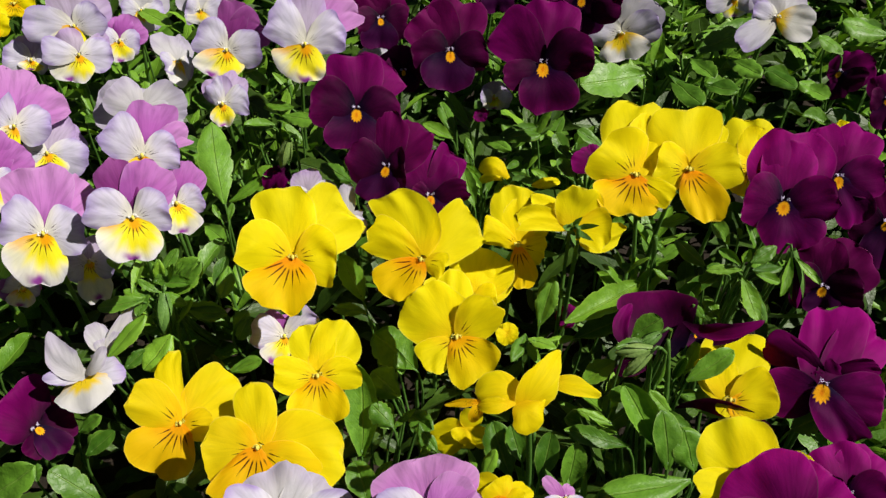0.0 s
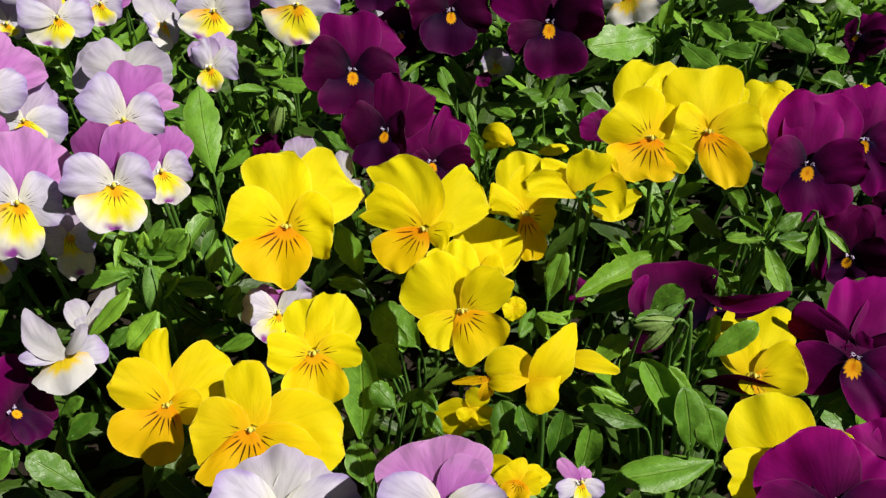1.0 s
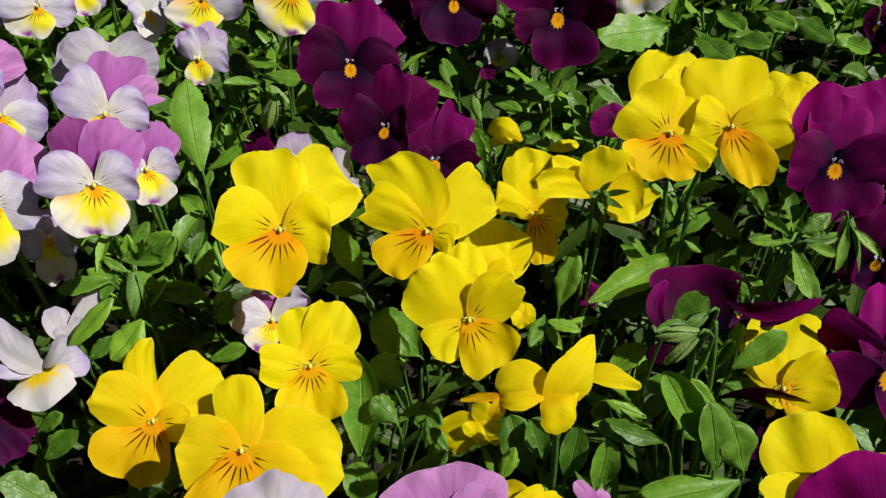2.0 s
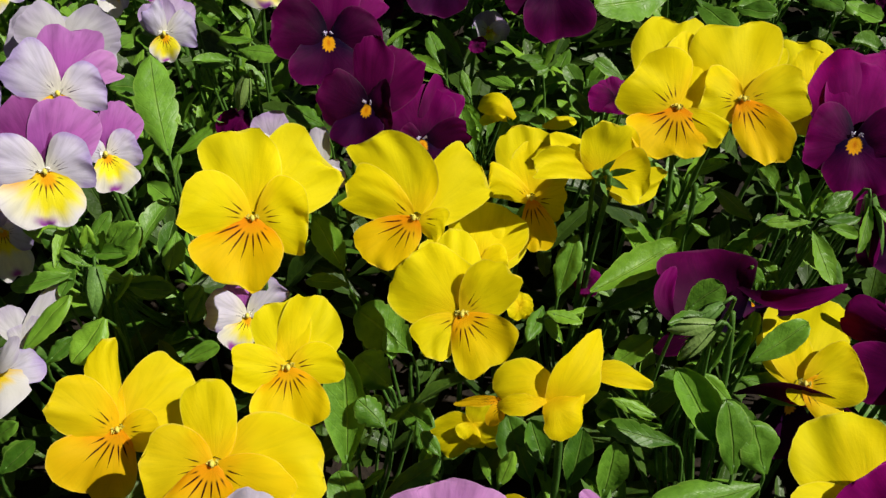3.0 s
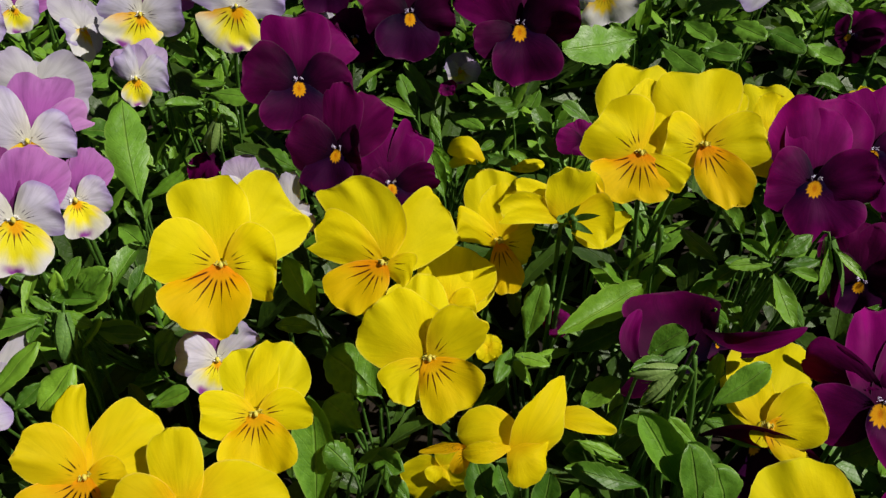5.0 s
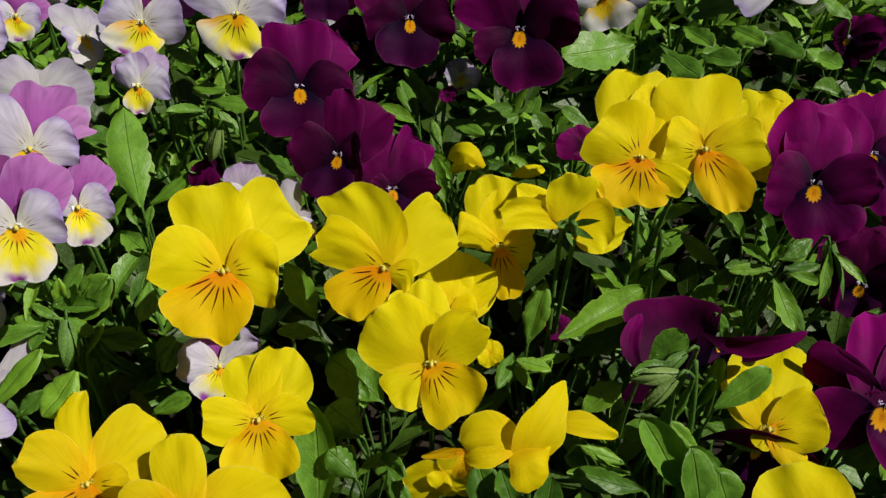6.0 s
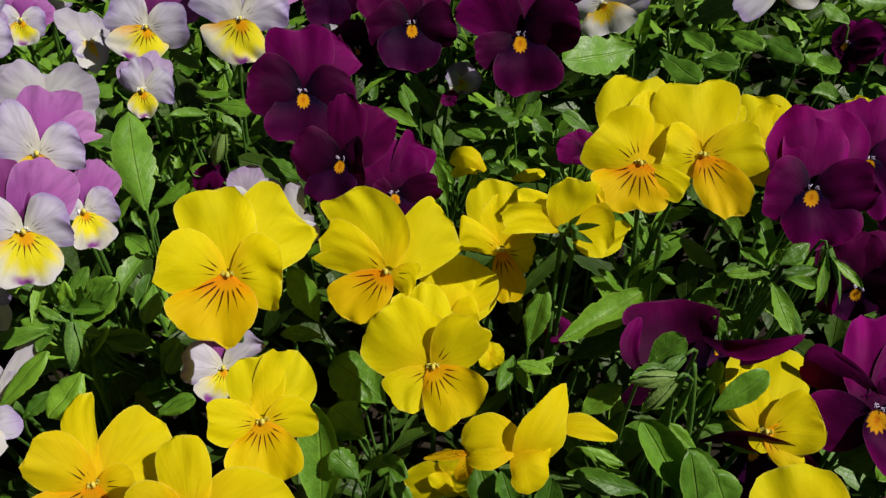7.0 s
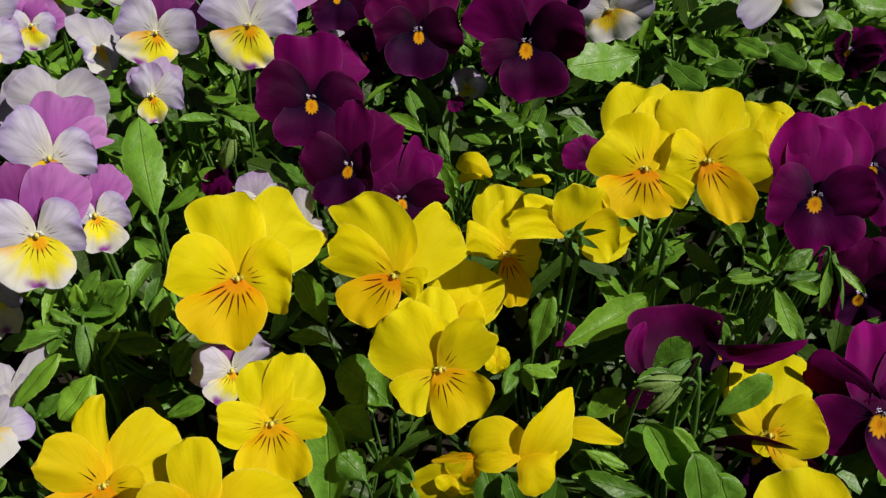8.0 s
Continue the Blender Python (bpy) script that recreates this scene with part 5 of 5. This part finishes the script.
leaf_at(SMOOTH, (0.1288, 0.3063, 0.1020), (0.1175, 0.3233, 0.1040), 9.2, 0)
leaf_at(SMOOTH, (0.1429, 0.3190, 0.1040), (0.1374, 0.3316, 0.1060), 9.4, 0)
leaf_at(SMOOTH, (0.1425, 0.3084, 0.1180), (0.1404, 0.3098, 0.1240), 4.2, 0)
leaf_at(LANCE, (0.1131, 0.2668, 0.1120), (0.1111, 0.2684, 0.1240), 3.9, 0)
leaf_at(LANCE, (0.1165, 0.2619, 0.1100), (0.1136, 0.2646, 0.1200), 4.9, 0)
leaf_at(LANCE, (0.1263, 0.2658, 0.1080), (0.1198, 0.2740, 0.1140), 7.4, 0)
stalk_at((0.1021, 0.3083, 0.1200), (0.1082, 0.3155, 0.0700), 3.2)
stalk_at((0.1312, 0.2737, 0.1000), (0.1401, 0.2867, 0.1200), 2.4)
leaf_at(BROAD, (-0.0209, 0.2150, 0.0980), (-0.0301, 0.2213, 0.1060), 10.5, 0)
leaf_at(BROAD, (-0.0194, 0.2419, 0.0820), (-0.0325, 0.2508, 0.0900), 16.4, 0)
leaf_at(SMOOTH, (-0.0023, 0.2067, 0.0920), (-0.0087, 0.2127, 0.0980), 5.2, 0)
leaf_at(SMOOTH, (0.0337, 0.2060, 0.0860), (0.0288, 0.2167, 0.0980), 9.6, 0)
leaf_at(LANCE, (0.0163, 0.3382, 0.1120), (0.0099, 0.3524, 0.1280), 8.5, 0)
leaf_at(LANCE, (0.0160, 0.3634, 0.1220), (0.0121, 0.3728, 0.1300), 5.0, 0)
leaf_at(LANCE, (0.0354, 0.3565, 0.1200), (0.0479, 0.3487, 0.1160), 5.8, 0)
leaf_at(SMOOTH, (0.0313, 0.3931, 0.1120), (0.0539, 0.3956, 0.1160), 8.7, 0)
leaf_at(SMOOTH, (0.0678, 0.3790, 0.1120), (0.0609, 0.3892, 0.1200), 8.6, 0)
leaf_at(SMOOTH, (0.0696, 0.3576, 0.1120), (0.0611, 0.3706, 0.1180), 7.1, 0)
leaf_at(SMOOTH, (0.0841, 0.3747, 0.1220), (0.0713, 0.3814, 0.1280), 7.5, 0)
leaf_at(SMOOTH, (0.0059, 0.4011, 0.1100), (-0.0011, 0.4207, 0.1180), 8.9, 0)
leaf_at(SMOOTH, (-0.1508, 0.2064, 0.0900), (-0.1386, 0.2136, 0.0980), 7.7, 0)
leaf_at(LANCE, (-0.1575, 0.2180, 0.0900), (-0.1466, 0.2209, 0.0980), 6.8, 0)
leaf_at(BROAD, (-0.1704, 0.1970, 0.0850), (-0.1735, 0.2033, 0.0920), 8.9, 0)
leaf_at(SMOOTH, (-0.1243, 0.2792, 0.1000), (-0.1034, 0.2786, 0.0980), 8.3, 0)
leaf_at(LANCE, (-0.1232, 0.2768, 0.1160), (-0.1092, 0.2833, 0.1280), 10.2, 0)
leaf_at(LANCE, (-0.1003, 0.2757, 0.0900), (-0.0929, 0.2802, 0.0980), 7.8, 0)
leaf_at(SMOOTH, (-0.0990, 0.2553, 0.0850), (-0.0852, 0.2585, 0.0900), 7.2, 0)
leaf_at(LANCE, (0.1811, 0.2713, 0.1100), (0.1626, 0.2557, 0.1080), 8.5, 0)
leaf_at(SMOOTH, (-0.1103, 0.2949, 0.0950), (-0.1078, 0.3112, 0.1040), 8.6, 0)
leaf_at(LANCE, (-0.1422, 0.2442, 0.1000), (-0.1330, 0.2506, 0.1060), 6.7, 0)
leaf_at(BROAD, (-0.1261, 0.2792, 0.1140), (-0.1107, 0.2857, 0.1280), 9.8, 0)
leaf_at(LANCE, (-0.1296, 0.2784, 0.1160), (-0.1356, 0.2877, 0.1260), 6.1, 0)
leaf_at(LANCE, (-0.1292, 0.2800, 0.1160), (-0.1284, 0.2824, 0.1300), 5.6, 0)
leaf_at(SMOOTH, (-0.1268, 0.2791, 0.1180), (-0.1208, 0.2780, 0.1320), 3.6, 0)
leaf_at(SMOOTH, (-0.1277, 0.2722, 0.1200), (-0.1372, 0.2745, 0.1260), 3.6, 0)
leaf_at(LANCE, (-0.1320, 0.2715, 0.1180), (-0.1445, 0.2729, 0.1200), 5.8, 0)
leaf_at(SMOOTH, (-0.1373, 0.2814, 0.1160), (-0.1457, 0.2851, 0.1260), 8.7, 0)
leaf_at(LANCE, (-0.0918, 0.2788, 0.0960), (-0.0971, 0.2695, 0.0900), 8.3, 0)
leaf_at(SMOOTH, (-0.0968, 0.2505, 0.0900), (-0.0827, 0.2528, 0.0960), 5.8, 0)
leaf_at(LANCE, (-0.1053, 0.3043, 0.1040), (-0.1070, 0.2888, 0.0980), 9.0, 0)
leaf_at(SMOOTH, (-0.1226, 0.3646, 0.1280), (-0.1375, 0.3653, 0.1320), 11.9, 0)
leaf_at(SMOOTH, (-0.0907, 0.3982, 0.1220), (-0.0680, 0.3937, 0.1260), 8.1, 0)
leaf_at(SMOOTH, (-0.0916, 0.3935, 0.1220), (-0.1075, 0.3889, 0.1260), 6.5, 0)
leaf_at(LANCE, (-0.1097, 0.3426, 0.1120), (-0.0922, 0.3524, 0.1200), 6.5, 0)
leaf_at(LANCE, (-0.1068, 0.3160, 0.1240), (-0.1111, 0.3207, 0.1300), 3.3, 0)
leaf_at(LANCE, (-0.1036, 0.3149, 0.1240), (-0.1012, 0.3214, 0.1300), 3.7, 0)
leaf_at(BROAD, (-0.0304, 0.2242, 0.0840), (-0.0231, 0.2316, 0.0920), 8.2, 0)
leaf_at(SMOOTH, (-0.0237, 0.1917, 0.0880), (-0.0023, 0.2017, 0.0980), 8.1, 0)
leaf_at(LANCE, (-0.0102, 0.2201, 0.0940), (-0.0076, 0.2110, 0.0860), 5.0, 0)
leaf_at(LANCE, (-0.0300, 0.2000, 0.0820), (-0.0211, 0.2034, 0.0900), 3.4, 0)
leaf_at(LANCE, (-0.0217, 0.2214, 0.0880), (-0.0119, 0.2259, 0.0960), 3.5, 0)
leaf_at(SMOOTH, (0.1507, 0.4680, 0.1160), (0.1637, 0.4523, 0.1120), 7.2, 0)
leaf_at(SMOOTH, (0.1353, 0.4529, 0.1140), (0.1517, 0.4354, 0.1060), 10.6, 0)
leaf_at(BROAD, (0.1710, 0.4594, 0.1120), (0.1917, 0.4564, 0.1140), 13.9, 0)
leaf_at(BROAD, (0.1765, 0.4463, 0.1080), (0.1560, 0.4464, 0.1120), 10.7, 0)
leaf_at(SMOOTH, (0.2091, 0.4511, 0.1120), (0.1915, 0.4523, 0.1160), 10.3, 0)
leaf_at(SMOOTH, (0.2255, 0.4360, 0.1120), (0.2088, 0.4417, 0.1160), 13.8, 0)
leaf_at(SMOOTH, (0.2207, 0.4119, 0.1080), (0.2053, 0.4162, 0.1120), 11.3, 0)
leaf_at(SMOOTH, (0.0885, 0.3864, 0.1120), (0.0739, 0.3910, 0.1200), 6.0, 0)
leaf_at(SMOOTH, (0.2452, 0.4730, 0.1160), (0.2326, 0.4858, 0.1200), 11.6, 0)
leaf_at(BROAD, (0.2496, 0.5029, 0.1160), (0.2783, 0.4942, 0.1180), 19.4, 0)
leaf_at(BROAD, (0.2018, 0.5029, 0.1160), (0.1559, 0.4806, 0.1200), 20.6, 0)
leaf_at(LANCE, (0.0517, 0.4103, 0.1060), (0.0323, 0.4066, 0.1020), 7.2, 0)
leaf_at(SMOOTH, (0.0203, 0.4005, 0.1080), (0.0379, 0.3934, 0.1040), 7.0, 0)
leaf_at(LANCE, (0.0156, 0.4151, 0.1040), (0.0013, 0.4366, 0.1140), 7.3, 0)
leaf_at(LANCE, (0.0160, 0.3535, 0.1080), (0.0126, 0.3790, 0.1240), 4.8, 0)
leaf_at(LANCE, (0.0203, 0.3571, 0.1080), (0.0082, 0.3625, 0.1220), 5.4, 0)
leaf_at(LANCE, (0.0226, 0.3545, 0.1060), (0.0262, 0.3633, 0.1160), 3.6, 0)
leaf_at(LANCE, (0.0339, 0.3528, 0.1180), (0.0484, 0.3506, 0.1160), 2.6, 0)
leaf_at(SMOOTH, (0.0335, 0.3681, 0.1120), (0.0405, 0.3723, 0.1140), 4.3, 0)
leaf_at(SMOOTH, (0.0722, 0.3668, 0.1060), (0.0659, 0.3766, 0.1120), 4.9, 0)
leaf_at(LANCE, (0.0679, 0.3705, 0.1040), (0.0624, 0.3883, 0.1120), 6.2, 0)
leaf_at(LANCE, (0.1025, 0.3027, 0.1040), (0.1104, 0.2995, 0.1000), 3.2, 0)
leaf_at(SMOOTH, (0.1044, 0.3096, 0.1100), (0.1074, 0.3112, 0.1120), 5.5, 0)
leaf_at(SMOOTH, (0.0842, 0.3266, 0.1120), (0.0909, 0.3254, 0.1140), 5.5, 0)
leaf_at(BROAD, (0.0768, 0.2044, 0.1000), (0.0519, 0.2104, 0.1040), 8.6, 0)
leaf_at(LANCE, (0.0727, 0.2150, 0.1000), (0.0566, 0.2184, 0.1060), 4.5, 0)
leaf_at(LANCE, (0.0836, 0.2201, 0.0980), (0.0916, 0.2127, 0.0880), 7.9, 0)
leaf_at(LANCE, (0.1177, 0.2190, 0.1040), (0.0989, 0.2247, 0.1100), 7.9, 0)
leaf_at(LANCE, (0.1041, 0.2349, 0.1080), (0.1094, 0.2445, 0.1200), 6.0, 0)
leaf_at(SMOOTH, (0.1147, 0.2549, 0.1220), (0.1083, 0.2557, 0.1300), 4.0, 0)
leaf_at(LANCE, (-0.0219, 0.2640, 0.0900), (-0.0191, 0.2530, 0.0840), 6.2, 0)
leaf_at(LANCE, (0.0642, 0.2690, 0.0920), (0.0434, 0.2600, 0.0980), 4.2, 0)
leaf_at(LANCE, (0.0451, 0.2530, 0.0920), (0.0380, 0.2586, 0.1000), 5.3, 0)
leaf_at(LANCE, (0.0486, 0.2577, 0.0940), (0.0520, 0.2590, 0.1020), 4.1, 0)
bud_at((0.0791, 0.2148, 0.1510), (0.0659, 0.2149, 0.1490), 4.4, LIGHT_SEPAL)
bud_at((0.0782, 0.2124, 0.1510), (0.0692, 0.2088, 0.1420), 3.6, LIGHT_SEPAL)
leaf_at(LANCE, (0.0949, 0.2102, 0.1120), (0.0836, 0.2171, 0.1220), 5.9, 0)
leaf_at(LANCE, (0.1020, 0.2042, 0.1080), (0.0886, 0.2105, 0.1160), 7.1, 0)
leaf_at(SMOOTH, (0.0954, 0.2244, 0.1200), (0.0995, 0.2263, 0.1320), 4.1, 0)
leaf_at(LANCE, (0.0865, 0.2197, 0.1180), (0.0895, 0.2235, 0.1320), 3.3, 0)
leaf_at(LANCE, (0.0388, 0.3999, 0.1000), (0.0554, 0.4130, 0.1060), 7.2, 0)
leaf_at(LANCE, (0.0601, 0.3682, 0.1000), (0.0479, 0.3753, 0.1060), 5.6, 0)
leaf_at(LANCE, (-0.1242, 0.2713, 0.1000), (-0.1169, 0.2783, 0.1100), 3.9, 0)
leaf_at(LANCE, (-0.0108, 0.2053, 0.0840), (-0.0039, 0.2129, 0.0920), 4.2, 0)
leaf_at(LANCE, (0.0147, 0.1990, 0.0860), (0.0103, 0.2058, 0.0960), 3.0, 0)
leaf_at(LANCE, (0.0164, 0.1969, 0.0860), (0.0218, 0.2042, 0.0980), 6.3, 0)
leaf_at(LANCE, (-0.0303, 0.2659, 0.0880), (-0.0222, 0.2607, 0.0840), 7.6, 0)


def crowded(x, y, top):
    """Whether foliage of that height would stand in a flower's face."""
    return any((x - f.x) ** 2 + (y - f.y + 0.014) ** 2 < 0.033 ** 2 and top > f.z - 0.040 for f in FLOWERS)


def shoot_kind(seed, tall):
    """A leafy shoot on a stem, with leaves round it that get smaller and steeper towards the tip."""
    rng = random.Random(seed)
    base = tagged(new("leafy_shoot"), "green leafy viola shoot with narrow toothed leaves", "plant", "leafy viola shoots")
    bend = Vector((rng.uniform(-0.012, 0.012), rng.uniform(-0.012, 0.012), 0))
    pts = bezier(Vector((0, 0, 0)), Vector((0, 0, tall * 0.4)), bend + Vector((0, 0, tall * 0.7)), bend * 1.6 + Vector((0, 0, tall)), 10)
    part("stem", tube_mesh("stem", pts, [0.0016 - 0.0007 * i / 10 for i in range(11)], STEM, 6), base)
    count = 13
    for k in range(count):
        t = k / (count - 1)
        at = pts[min(10, int((0.35 + 0.65 * t) * 10))]
        ln = (0.040 - 0.021 * t) * rng.uniform(0.75, 1.25)
        wd = ln * rng.uniform(0.20, 0.40)
        up = 12 + 50 * t + rng.uniform(-14, 14)
        me = leaf_mesh("leaf", ln, wd, rng, teeth=rng.choice((3, 4, 5)), tooth=rng.uniform(0.08, 0.24), droop=rng.uniform(0.0, 0.25), mat=LEAF_YOUNG if t > 0.45 else LEAF, rows=15, cols=4)
        ob = part("leaf", me, base)
        ob.matrix_local = Matrix.Translation(at) @ Euler((radians(up), rng.uniform(-0.3, 0.3), radians(137.5 * k + rng.uniform(-25, 25)))).to_matrix().to_4x4()
    return base


def scatter_shoots():
    rng = random.Random(11)
    kinds = [shoot_kind(40 + k, 0.074 + 0.006 * (k % 6)) for k in range(10)]
    spots = []
    tries = 0
    while len(spots) < 330 and tries < 6000:
        tries += 1
        x, y = rng.uniform(-0.42, 0.44), rng.uniform(0.10, 0.80)
        if crowded(x, y, 0.100) or any((x - a) ** 2 + (y - b) ** 2 < 0.021 ** 2 for a, b in spots):
            continue
        spots.append((x, y))
    for i, (x, y) in enumerate(spots):
        m = pose(x, y, 0, rng.uniform(-9, 9), rng.uniform(-9, 9), rng.uniform(0, 360))
        s = rng.uniform(0.8, 1.12)
        if i < len(kinds):
            kinds[i].matrix_basis = m
        else:
            copy_thing(kinds[i % len(kinds)], m)


scatter_shoots()


def leaf_mass(name, label, count, area, low, high, lengths, slim, mat, seed):
    """A mass of leaves too many to count, as one mesh, between two heights."""
    rng = np.random.default_rng(seed)
    rows = np.array([0.0, 0.16, 0.34, 0.46, 0.50, 0.64, 0.68, 0.82, 0.93, 1.0])
    half = np.array([0.06, 0.34, 0.82, 0.95, 0.84, 1.0, 0.86, 0.82, 0.5, 0.06])
    cols = (-1.0, -0.5, 0.0, 0.5, 1.0)
    verts, faces, uvs = [], [], []
    for k in range(count):
        r, way = area[2] * rng.uniform(0, 1) ** 0.62, rng.uniform(0, 2 * math.pi)
        x, y = area[0] + r * math.cos(way), area[1] + r * math.sin(way)
        z = rng.uniform(low, high)
        if crowded(x, y, z + 0.012):
            z = low
        ln, yaw, up = rng.uniform(*lengths), rng.uniform(0, 2 * math.pi), rng.uniform(-0.4, 1.1)
        wd = ln * rng.uniform(*slim)
        fold, droop = rng.uniform(0.1, 0.5), rng.uniform(-0.1, 0.3)
        m = Matrix.Translation((x, y, z)) @ Euler((up, rng.uniform(-0.9, 0.9), yaw)).to_matrix().to_4x4()
        n = len(verts)
        for u, h in zip(rows, half):
            for v in cols:
                verts.append(m @ Vector((v * h * wd, ln * u, fold * abs(v) * h * wd - droop * ln * u * u)))
                uvs.append((u, (v + 1) / 2))
        faces += [(n + 5 * i + j, n + 5 * i + j + 1, n + 5 * i + j + 6, n + 5 * i + j + 5) for i in range(len(rows) - 1) for j in range(4)]
    me = bpy.data.meshes.new(name)
    me.from_pydata(verts, [], faces)
    layer = me.uv_layers.new(name="UVMap")
    idx = np.empty(len(me.loops), dtype=np.int32)
    me.loops.foreach_get("vertex_index", idx)
    layer.data.foreach_set("uv", np.array(uvs, dtype=np.float32)[idx].ravel())
    me.polygons.foreach_set("use_smooth", [True] * len(faces))
    me.materials.append(mat)
    tagged(new(name, me), label, "foliage", kind="stuff")


leaf_mass("undergrowth", "dense low green leaves covering the flower bed", 10000, (0.0, 0.42, 0.95), 0.012, 0.060, (0.016, 0.034), (0.12, 0.22), LEAF_SHADED, 5)
leaf_mass("leaf_carpet", "dense scalloped green leaves between the flower stalks", 1500, (0.0, 0.40, 0.52), 0.050, 0.088, (0.020, 0.042), (0.11, 0.22), LEAF_SHADED, 6)
